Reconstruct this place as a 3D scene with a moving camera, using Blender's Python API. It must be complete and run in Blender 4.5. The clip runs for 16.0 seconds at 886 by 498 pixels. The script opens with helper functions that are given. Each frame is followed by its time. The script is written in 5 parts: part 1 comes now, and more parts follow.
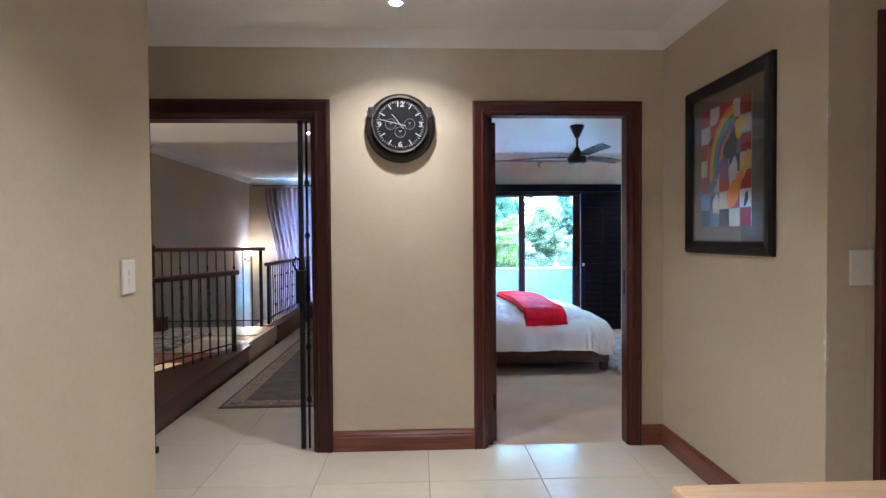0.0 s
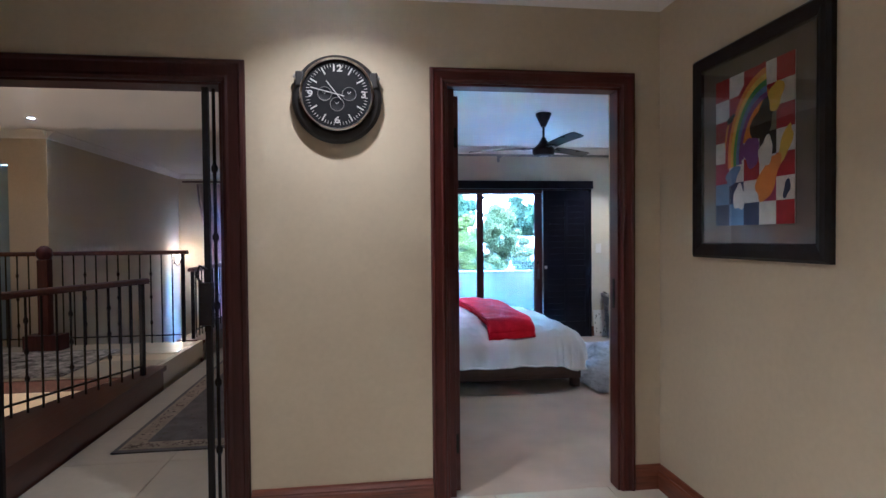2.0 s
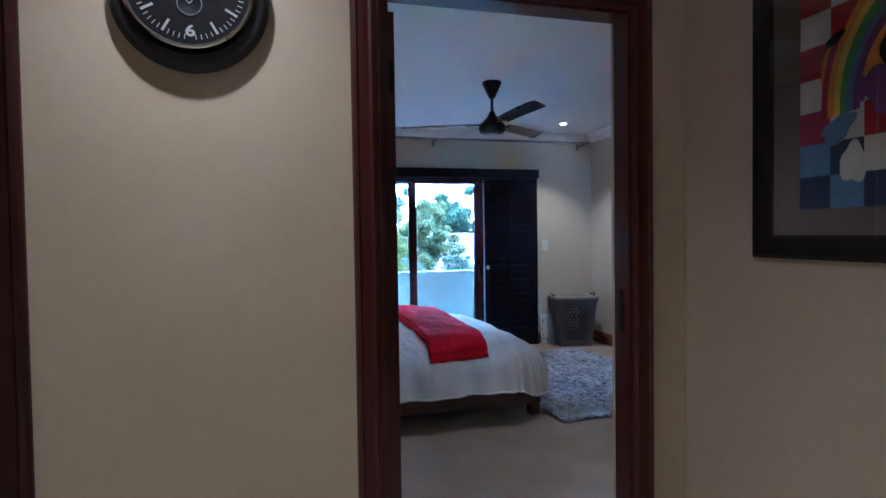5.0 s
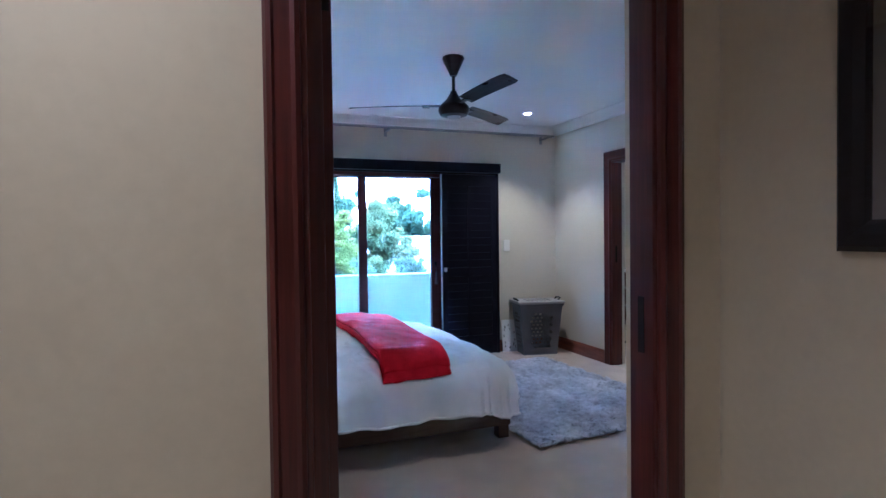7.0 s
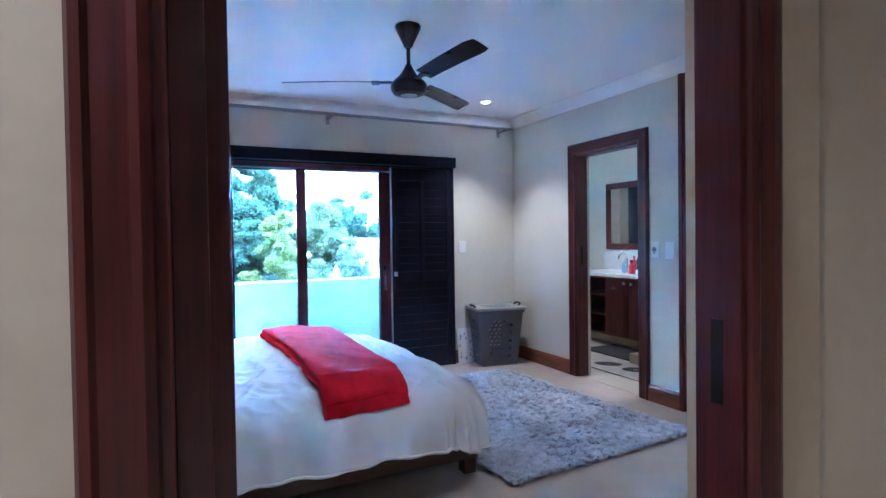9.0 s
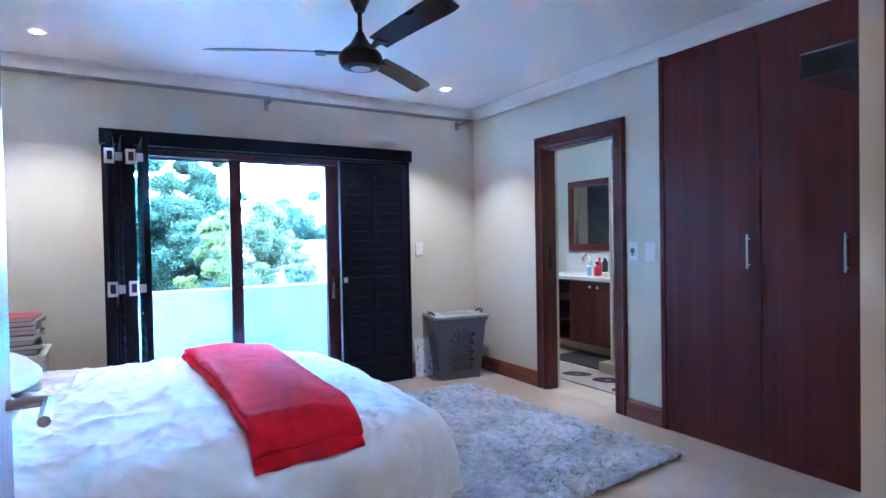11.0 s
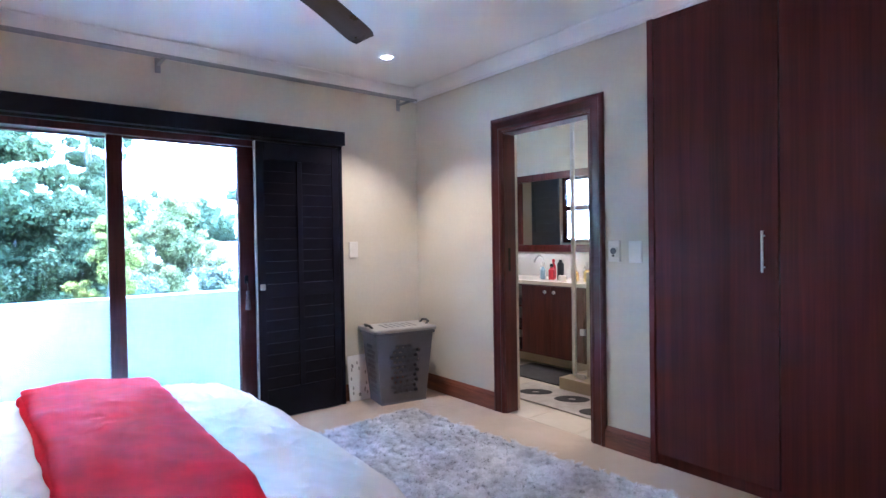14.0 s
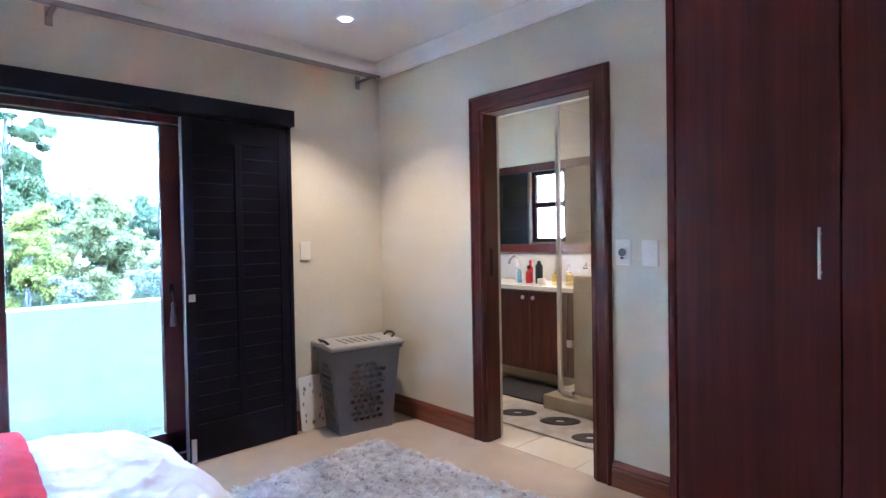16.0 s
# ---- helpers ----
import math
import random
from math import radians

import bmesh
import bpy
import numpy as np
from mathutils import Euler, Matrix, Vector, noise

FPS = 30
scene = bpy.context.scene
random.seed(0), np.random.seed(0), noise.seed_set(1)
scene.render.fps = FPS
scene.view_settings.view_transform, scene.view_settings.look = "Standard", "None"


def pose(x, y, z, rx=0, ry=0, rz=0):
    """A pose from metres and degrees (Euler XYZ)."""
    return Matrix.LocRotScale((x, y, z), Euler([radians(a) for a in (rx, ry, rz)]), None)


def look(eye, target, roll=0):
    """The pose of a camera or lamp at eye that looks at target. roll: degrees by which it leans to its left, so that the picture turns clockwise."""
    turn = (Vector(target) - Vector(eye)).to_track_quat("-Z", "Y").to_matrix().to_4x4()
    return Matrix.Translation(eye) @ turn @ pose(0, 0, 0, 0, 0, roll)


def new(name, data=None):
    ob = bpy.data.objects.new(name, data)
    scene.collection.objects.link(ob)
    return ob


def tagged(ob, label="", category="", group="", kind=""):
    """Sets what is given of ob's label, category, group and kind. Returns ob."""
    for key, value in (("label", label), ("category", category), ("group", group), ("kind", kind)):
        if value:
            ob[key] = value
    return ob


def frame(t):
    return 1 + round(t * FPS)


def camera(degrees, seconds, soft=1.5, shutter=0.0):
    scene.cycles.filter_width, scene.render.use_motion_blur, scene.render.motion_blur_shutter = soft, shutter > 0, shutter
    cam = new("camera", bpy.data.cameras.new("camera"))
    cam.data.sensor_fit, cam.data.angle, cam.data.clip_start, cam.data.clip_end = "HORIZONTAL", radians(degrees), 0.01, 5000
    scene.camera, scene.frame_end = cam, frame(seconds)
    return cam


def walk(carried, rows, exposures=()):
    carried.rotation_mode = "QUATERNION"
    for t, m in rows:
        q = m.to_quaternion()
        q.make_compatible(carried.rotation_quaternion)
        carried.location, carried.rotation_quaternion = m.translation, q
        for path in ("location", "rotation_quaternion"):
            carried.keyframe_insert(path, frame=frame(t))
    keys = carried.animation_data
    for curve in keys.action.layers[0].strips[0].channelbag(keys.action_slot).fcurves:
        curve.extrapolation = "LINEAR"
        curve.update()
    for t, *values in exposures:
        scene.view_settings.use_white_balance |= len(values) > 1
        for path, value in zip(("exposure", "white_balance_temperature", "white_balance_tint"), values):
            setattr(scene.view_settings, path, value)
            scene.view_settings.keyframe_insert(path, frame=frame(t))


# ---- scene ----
cam = camera(77.4, 16.0)
PATH = [
    (0, (0.122, -0.028, 1.298), (0.207, 1.97, 1.254), -0.4),
    (0.5, (0.131, 0.13, 1.29), (0.261, 2.126, 1.249), -0.5),
    (1, (0.128, 0.305, 1.304), (0.305, 2.297, 1.26), -0.5),
    (1.5, (0.149, 0.467, 1.297), (0.366, 2.455, 1.254), -0.5),
    (2, (0.16, 0.664, 1.302), (0.419, 2.647, 1.259), -0.5),
    (2.5, (0.158, 0.831, 1.298), (0.465, 2.807, 1.253), -0.6),
    (3, (0.175, 0.97, 1.281), (0.528, 2.939, 1.237), -0.6),
    (3.5, (0.208, 1.152, 1.288), (0.6, 3.113, 1.239), -0.6),
    (4, (0.237, 1.296, 1.288), (0.671, 3.247, 1.234), -0.6),
    (4.5, (0.256, 1.464, 1.285), (0.731, 3.406, 1.23), -0.6),
    (4.7, (0.261, 1.536, 1.289), (0.755, 3.473, 1.234), -0.7),
    (7, (0.401, 2.174, 1.245), (1.089, 4.051, 1.2), -0.7),
    (7.5, (0.441, 2.327, 1.253), (1.163, 4.192, 1.209), -0.7),
    (8, (0.465, 2.47, 1.244), (1.231, 4.317, 1.203), -0.8),
    (8.5, (0.494, 2.591, 1.231), (1.317, 4.414, 1.196), -0.9),
    (9, (0.538, 2.703, 1.23), (1.411, 4.501, 1.191), -0.8),
    (11.5, (0.733, 3.262, 1.224), (1.809, 4.947, 1.191), -1.0),
    (12, (0.76, 3.363, 1.207), (1.883, 5.017, 1.176), -0.9),
    (12.5, (0.83, 3.493, 1.196), (1.992, 5.12, 1.168), -1.0),
    (13, (0.885, 3.608, 1.208), (2.077, 5.213, 1.176), -0.9),
    (13.5, (0.94, 3.701, 1.214), (2.159, 5.286, 1.177), -1.0),
    (14, (1.009, 3.834, 1.204), (2.257, 5.397, 1.171), -0.9),
    (14.5, (1.073, 3.977, 1.208), (2.351, 5.516, 1.173), -1.0),
    (15, (1.129, 4.097, 1.201), (2.442, 5.605, 1.166), -0.9),
    (15.5, (1.224, 4.236, 1.203), (2.566, 5.717, 1.168), -1.0),
    (16, (1.303, 4.359, 1.207), (2.677, 5.811, 1.168), -1.0),
]
EXPOSURES = [(0.0, 9.4, 4130, 13), (2.0, 8.95, 4050, 14), (4.5, 8.2, 3900, 14), (7.0, 8.75, 3830, 15), (9.2, 9.27, 3720, 16), (11.5, 9.5, 3900, 18), (13.5, 9.55, 4330, 22), (14.5, 9.3, 4440, 22), (16.0, 9.4, 4620, 21)]
walk(cam, [(t, look(eye, target, roll)) for t, eye, target, roll in PATH], EXPOSURES)

# ---- world, sun and lamps ----
world = bpy.data.worlds.new("world")
scene.world = world
world.use_nodes = True
_n = world.node_tree.nodes
sky = _n.new("ShaderNodeTexSky")
sky.sky_type = "NISHITA"
sky.sun_disc = False
sky.sun_elevation, sky.sun_rotation = radians(81), radians(0)
sky.air_density, sky.dust_density, sky.ozone_density = 1.0, 0.3, 2.0
_n["Background"].inputs[1].default_value = 0.15
world.node_tree.links.new(sky.outputs[0], _n["Background"].inputs[0])
sun = new("sun", bpy.data.lights.new("sun", "SUN"))
sun.data.energy, sun.data.angle, sun.data.color = 0.5, radians(25), (1.0, 0.95, 0.88)
sun.matrix_world = look((0, 0, 0), (0.03, -math.cos(radians(81)), -math.sin(radians(81))))


def downlight_lamp(x, y, z, watts, spread=85, warm=(1.0, 0.74, 0.47)):
    """The bulb of a recessed downlight, shining straight down."""
    ob = new("downlight_bulb", bpy.data.lights.new("downlight_bulb", "SPOT"))
    ob.data.energy, ob.data.spot_size, ob.data.spot_blend, ob.data.shadow_soft_size = watts, radians(spread), 1.0 if spread > 100 else 0.6, 0.03
    ob.data.color = warm
    ob.location = (x, y, z - 0.012)
    return ob


H, CB = 2.52, 2.43          # ceilings of the hall and of the bedroom
# Only the first is in view; the rest are added unseen for the hall.
HALL_SPOTS = [(0.01, 2.885), (0.02, 1.0), (0.9, -0.6), (-0.7, -0.6)]
# The two at y 4.2 are unseen, inferred from the lit bed side.
BED_SPOTS = [(3.045, 6.955), (0.39, 6.99), (2.45, 4.2), (1.25, 4.2)]
# The third is unseen, added to brighten the corridor floor.
LANDING_SPOTS = [(-3.16, 6.65), (-1.17, 6.5), (-1.17, 4.3)]
for (_x, _y), _w in zip(HALL_SPOTS, (0.165, 0.29, 0.10, 0.13)):
    downlight_lamp(_x, _y, H, _w, 130, (1.0, 0.70, 0.40))
for _x, _y in BED_SPOTS:
    downlight_lamp(_x, _y, CB, 0.185 if _y > 5 else 0.045, 98 if _y > 5 else 130, (1.0, 0.70, 0.38))
for _x, _y in LANDING_SPOTS:
    downlight_lamp(_x, _y, H, 0.026, 110)
downlight_lamp(4.75, 7.3, 2.36, 0.14, 100, (1.0, 0.70, 0.38))
downlight_lamp(5.1, 6.1, 2.36, 0.09, 100, (1.0, 0.70, 0.38))
sconce_bulb = new("sconce_bulb", bpy.data.lights.new("sconce_bulb", "POINT"))
sconce_bulb.location = (-3.28, 11.28, 1.02)
sconce_bulb.data.energy, sconce_bulb.data.color, sconce_bulb.data.shadow_soft_size = 0.010, (1.0, 0.62, 0.3), 0.03

stair_bulb = new("stair_bulb", bpy.data.lights.new("stair_bulb", "POINT"))      # the lamp on the flight below
stair_bulb.location = (-3.6, 4.4, -1.2)
stair_bulb.data.energy, stair_bulb.data.color, stair_bulb.data.shadow_soft_size = 0.25, (1.0, 0.62, 0.3), 0.05


# ---- materials ----
def material(name, colour, rough=0.6, metal=0.0, vary=0.15, scale=6.0, fine=60.0, bump=0.05, stretch=(1, 1, 1), dark=None, coat=0.0, each=0.0, sheen=0.0, gloss=0.5, strand=0.0):
    """A painted, woven or grained surface: two scales of noise in colour, and fine relief."""
    m = bpy.data.materials.new(name)
    m.use_nodes = True
    t = m.node_tree
    nodes, link = t.nodes, t.links.new
    b = nodes["Principled BSDF"]
    co = nodes.new("ShaderNodeTexCoord")
    mp = nodes.new("ShaderNodeMapping")
    mp.inputs["Scale"].default_value = stretch
    link(co.outputs["Object"], mp.inputs["Vector"])
    big, small = nodes.new("ShaderNodeTexNoise"), nodes.new("ShaderNodeTexNoise")
    big.inputs["Scale"].default_value, big.inputs["Detail"].default_value = scale, 4
    small.inputs["Scale"].default_value, small.inputs["Detail"].default_value = fine, 3
    for n in (big, small):
        link(mp.outputs[0], n.inputs["Vector"])
    mixed = nodes.new("ShaderNodeMix")
    mixed.inputs[0].default_value = 0.4
    link(big.outputs[0], mixed.inputs[2])
    link(small.outputs[0], mixed.inputs[3])
    ramp = nodes.new("ShaderNodeValToRGB")
    lo = dark or tuple(c * (1 - vary) for c in colour)
    ramp.color_ramp.elements[0].position, ramp.color_ramp.elements[1].position = 0.36, 0.64
    ramp.color_ramp.elements[0].color = (*lo, 1)
    ramp.color_ramp.elements[1].color = (*[min(1, c * (1 + vary * 0.4)) for c in colour], 1)
    link(mixed.outputs[0], ramp.inputs[0])
    out = ramp.outputs[0]
    if each:
        info, hsv, rng = nodes.new("ShaderNodeObjectInfo"), nodes.new("ShaderNodeHueSaturation"), nodes.new("ShaderNodeMapRange")
        rng.inputs["To Min"].default_value, rng.inputs["To Max"].default_value = 1 - each, 1 + each
        link(info.outputs["Random"], rng.inputs["Value"])
        link(rng.outputs[0], hsv.inputs["Value"])
        link(out, hsv.inputs["Color"])
        out = hsv.outputs[0]
    if strand:
        geo, hs2, rn2 = nodes.new("ShaderNodeNewGeometry"), nodes.new("ShaderNodeHueSaturation"), nodes.new("ShaderNodeMapRange")
        rn2.inputs["To Min"].default_value, rn2.inputs["To Max"].default_value = 1 - strand, 1 + strand * 0.5
        link(geo.outputs["Random Per Island"], rn2.inputs["Value"])
        link(rn2.outputs[0], hs2.inputs["Value"])
        link(out, hs2.inputs["Color"])
        out = hs2.outputs[0]
    link(out, b.inputs["Base Color"])
    b.inputs["Metallic"].default_value = metal
    rr = nodes.new("ShaderNodeMapRange")
    rr.inputs["To Min"].default_value, rr.inputs["To Max"].default_value = max(0.02, rough - 0.08), min(1, rough + 0.08)
    link(big.outputs[0], rr.inputs["Value"])
    link(rr.outputs[0], b.inputs["Roughness"])
    b.inputs["Coat Weight"].default_value = coat
    b.inputs["Coat Roughness"].default_value = 0.12
    b.inputs["Sheen Weight"].default_value = sheen
    b.inputs["Specular IOR Level"].default_value = gloss
    if bump:
        bm = nodes.new("ShaderNodeBump")
        bm.inputs["Strength"].default_value = bump
        bm.inputs["Distance"].default_value = 0.01
        link(mixed.outputs[0], bm.inputs["Height"])
        link(bm.outputs[0], b.inputs["Normal"])
    return m


def plain(name, colour, rough=0.5, metal=0.0, emit=0.0):
    m = bpy.data.materials.new(name)
    m.use_nodes = True
    b = m.node_tree.nodes["Principled BSDF"]
    b.inputs["Base Color"].default_value = (*colour, 1)
    b.inputs["Roughness"].default_value, b.inputs["Metallic"].default_value = rough, metal
    if emit:
        b.inputs["Emission Color"].default_value, b.inputs["Emission Strength"].default_value = (*colour, 1), emit
    return m


def clear(name, colour=(1, 1, 1), rough=0.0, ior=1.45):
    m = plain(name, colour, rough)
    b = m.node_tree.nodes["Principled BSDF"]
    b.inputs["Transmission Weight"].default_value, b.inputs["IOR"].default_value = 1.0, ior
    return m


def leafy(name, colour, dark):
    """Leaves that let some light through, each clump's own shade."""
    m = bpy.data.materials.new(name)
    m.use_nodes = True
    t = m.node_tree
    b = t.nodes["Principled BSDF"]
    geo, ramp = t.nodes.new("ShaderNodeNewGeometry"), t.nodes.new("ShaderNodeValToRGB")
    ramp.color_ramp.elements[0].color, ramp.color_ramp.elements[1].color = (*dark, 1), (*colour, 1)
    t.links.new(geo.outputs["Random Per Island"], ramp.inputs[0])
    t.links.new(ramp.outputs[0], b.inputs["Base Color"])
    b.inputs["Roughness"].default_value, b.inputs["Specular IOR Level"].default_value = 0.7, 0.05
    tr, mix = t.nodes.new("ShaderNodeBsdfTranslucent"), t.nodes.new("ShaderNodeMixShader")
    t.links.new(ramp.outputs[0], tr.inputs["Color"])
    mix.inputs[0].default_value = 0.42
    t.links.new(b.outputs[0], mix.inputs[1])
    t.links.new(tr.outputs[0], mix.inputs[2])
    t.links.new(mix.outputs[0], t.nodes["Material Output"].inputs["Surface"])
    return m


PAINT = material("stone_wall_paint", (0.56, 0.488, 0.350), 0.8, vary=0.06, scale=1.3, fine=38, bump=0.10, gloss=0.3)
PAINT_BED = material("bedroom_wall_paint", (0.60, 0.555, 0.445), 0.75, vary=0.05, scale=1.3, fine=45, bump=0.05)
PLASTER = material("bare_plaster_chip", (0.72, 0.66, 0.56), 0.9, vary=0.2, scale=40, bump=0.3)
WHITE = material("ceiling_paint", (0.84, 0.83, 0.81), 0.8, vary=0.03, scale=1.0, fine=60, bump=0.03)
MAHOGANY = material("mahogany", (0.078, 0.0135, 0.009), 0.38, vary=0.3, scale=3, fine=14, bump=0.04, stretch=(12, 12, 0.4), dark=(0.040, 0.007, 0.005), coat=0.05, gloss=0.4)
MAHOGANY_H = material("mahogany_level", (0.078, 0.0135, 0.009), 0.38, vary=0.3, scale=3, fine=14, bump=0.04, stretch=(0.5, 0.5, 14), dark=(0.040, 0.007, 0.005), coat=0.05, gloss=0.4)
# MAHOGANY again, with the landing's shade put into the colour
SHADEDFRAME = material("shaded_mahogany", (0.040, 0.0085, 0.0065), 0.42, vary=0.35, scale=3, fine=14, bump=0.04, stretch=(9, 9, 0.6), dark=(0.022, 0.005, 0.004), gloss=0.35)
SKIRT = material("skirting_wood", (0.19, 0.060, 0.026), 0.32, vary=0.4, scale=3, fine=14, bump=0.05, stretch=(0.7, 0.7, 12), dark=(0.095, 0.027, 0.013), coat=0.2)
CUPBOARD = material("cupboard_veneer", (0.088, 0.0145, 0.012), 0.40, vary=0.3, scale=2.6, fine=16, bump=0.02, stretch=(8, 8, 0.16), dark=(0.052, 0.008, 0.008), coat=0.0, each=0.10, gloss=0.32)
DARKWOOD = material("dark_rail_wood", (0.075, 0.022, 0.015), 0.34, vary=0.4, scale=3, fine=14, bump=0.04, stretch=(10, 0.7, 10), coat=0.15)
BEDWOOD = material("bed_frame_wood", (0.10, 0.055, 0.033), 0.45, vary=0.4, scale=3, fine=16, bump=0.08, stretch=(0.8, 8, 8))
CHARCOAL = material("charcoal_shutter", (0.0065, 0.0066, 0.0140), 0.42, vary=0.2, scale=6, fine=30, bump=0.03, gloss=0.14)
DOORWOOD = material("sliding_door_wood", (0.072, 0.018, 0.016), 0.4, vary=0.4, scale=3, fine=14, bump=0.05, stretch=(9, 9, 0.6), gloss=0.3)
IRON = material("wrought_iron", (0.011, 0.009, 0.009), 0.55, metal=0.0, vary=0.3, scale=20, fine=90, bump=0.1, gloss=0.2)
CARPET = material("beige_carpet", (0.50, 0.405, 0.305), 0.95, vary=0.22, scale=3.2, fine=420, bump=0.6, sheen=0.2)
TILE = material("cream_porcelain", (0.66, 0.61, 0.50), 0.16, vary=0.05, scale=2.5, fine=18, bump=0.01, each=0.03)
GROUT = material("grout", (0.30, 0.26, 0.21), 0.9, vary=0.2, scale=20)
LINEN = material("white_cotton", (0.78, 0.77, 0.76), 0.85, vary=0.04, scale=8, fine=400, bump=0.12, sheen=0.15)
RED = material("red_fleece", (0.56, 0.006, 0.014), 0.95, vary=0.25, scale=14, fine=300, bump=0.4, sheen=0.0, gloss=0.08)
PILE = material("grey_shag_pile", (0.74, 0.755, 0.82), 0.9, vary=0.4, scale=3.2, fine=22, bump=0.0, dark=(0.42, 0.43, 0.50), gloss=0.2, strand=0.15)
RUGBASE = material("rug_backing", (0.62, 0.61, 0.63), 0.95, vary=0.3)
STEEL = material("brushed_steel", (0.66, 0.66, 0.67), 0.36, metal=0.85, vary=0.1, scale=10, bump=0.01)
CHROME = plain("chrome", (0.8, 0.8, 0.8), 0.08, 1.0)
WHITEPLASTIC = material("white_plastic", (0.74, 0.72, 0.67), 0.35, vary=0.03, bump=0.0)
BLACKPLASTIC = material("black_plastic", (0.012, 0.012, 0.013), 0.35, vary=0.2, bump=0.02)
GREYPLASTIC = material("grey_basket_plastic", (0.125, 0.128, 0.155), 0.42, vary=0.1, scale=8, bump=0.02)
LIDPLASTIC = material("light_grey_lid_plastic", (0.36, 0.355, 0.345), 0.35, vary=0.08, scale=8, bump=0.02)
FANMETAL = material("dark_fan_metal", (0.028, 0.022, 0.022), 0.3, metal=0.55, vary=0.2, scale=10, bump=0.01)
GLASS = clear("window_glass")
# tint put into the glass to hold down the bright view outside
TINTED = clear("dimming_glass", (0.45, 0.48, 0.475))
RODGREY = material("grey_curtain_rail", (0.30, 0.30, 0.31), 0.4, metal=0.3, vary=0.1, bump=0.0)
MIRROR = plain("mirror_silver", (0.92, 0.92, 0.92), 0.015, 1.0)
RENDERED = material("white_exterior_render", (0.78, 0.77, 0.73), 0.9, vary=0.06, scale=2, fine=80, bump=0.15)
BALCONYTILE = material("balcony_tile", (0.50, 0.48, 0.44), 0.6, vary=0.12, scale=3, each=0.05)
LAMP = plain("lamp_glow", (1.0, 0.86, 0.68), 0.4, emit=0.4)
GRASS = material("lawn", (0.05, 0.075, 0.03), 0.95, vary=0.4, scale=0.4, fine=8, bump=0.3)


# ---- building helpers ----
def box(bm, a, b, bevel=0.0):
    """A box between two corners, with its edges rounded off."""
    c = [(a[i] + b[i]) / 2 for i in range(3)]
    d = [abs(b[i] - a[i]) for i in range(3)]
    got = bmesh.ops.create_cube(bm, size=1, matrix=Matrix.LocRotScale(c, None, d))["verts"]
    if bevel:
        edges = list({e for v in got for e in v.link_edges})
        bmesh.ops.bevel(bm, geom=edges, offset=min(bevel, min(d) * 0.45), segments=2, profile=0.6, affect="EDGES")
    return bm


def rod(bm, p0, p1, r0, r1=None, seg=12):
    """A round bar from p0 to p1."""
    p0, p1 = Vector(p0), Vector(p1)
    m = Matrix.Translation((p0 + p1) / 2) @ (p1 - p0).to_track_quat("Z", "Y").to_matrix().to_4x4()
    bmesh.ops.create_cone(bm, cap_ends=True, segments=seg, radius1=r0, radius2=r0 if r1 is None else r1, depth=(p1 - p0).length, matrix=m)
    return bm


def lathe(bm, profile, seg=24, m=None):
    """A turned body from (radius, height) pairs about the z axis of m."""
    m = m or Matrix()
    rings = []
    for r, z in profile:
        rings.append([bm.verts.new(m @ Vector((max(r, 1e-4) * math.cos(k * math.tau / seg), max(r, 1e-4) * math.sin(k * math.tau / seg), z))) for k in range(seg)])
    for a, b in zip(rings, rings[1:]):
        for k in range(seg):
            bm.faces.new((a[k], a[(k + 1) % seg], b[(k + 1) % seg], b[k]))
    return bm


def sweep(bm, profile, start, end, udir, vdir, m0=0.0, m1=0.0):
    """A straight moulding of the given profile; m0 and m1 mitre its ends by the u coordinate."""
    start, end, udir, vdir = Vector(start), Vector(end), Vector(udir), Vector(vdir)
    way = (end - start).normalized()
    a = [bm.verts.new(start + u * udir + v * vdir + way * (m0 * u)) for u, v in profile]
    b = [bm.verts.new(end + u * udir + v * vdir + way * (m1 * u)) for u, v in profile]
    n = len(profile)
    for k in range(n):
        bm.faces.new((a[k], a[(k + 1) % n], b[(k + 1) % n], b[k]))
    bm.faces.new(a[::-1])
    bm.faces.new(b)
    return bm


def tube(bm, points, r, seg=8):
    """A bent round bar through points."""
    pts = [Vector(p) for p in points]
    rings = []
    for k, p in enumerate(pts):
        d = (pts[min(k + 1, len(pts) - 1)] - pts[max(k - 1, 0)]).normalized()
        q = d.to_track_quat("Z", "Y")
        rings.append([bm.verts.new(p + q @ Vector((r * math.cos(j * math.tau / seg), r * math.sin(j * math.tau / seg), 0))) for j in range(seg)])
    for a, b in zip(rings, rings[1:]):
        for j in range(seg):
            bm.faces.new((a[j], a[(j + 1) % seg], b[(j + 1) % seg], b[j]))
    bm.faces.new(rings[0][::-1])
    bm.faces.new(rings[-1])
    return bm


def mesh_of(name, bm, mat, smooth=False):
    bmesh.ops.recalc_face_normals(bm, faces=bm.faces[:])
    me = bpy.data.meshes.new(name)
    bm.to_mesh(me)
    bm.free()
    me.materials.append(mat)
    if smooth:
        me.shade_smooth()
        me.set_sharp_from_angle(angle=radians(40))
    return me


def part(name, bm, mat, parent, label="", smooth=False):
    """One mesh under a thing or under a part, in its parent's own coordinates."""
    ob = new(name, mesh_of(name, bm, mat, smooth))
    ob.parent = parent
    return tagged(ob, label)


def piece(name, mesh, parent, m):
    """A piece that shares a mesh with others like it."""
    ob = new(name, mesh)
    ob.parent = parent
    ob.matrix_basis = m
    return ob


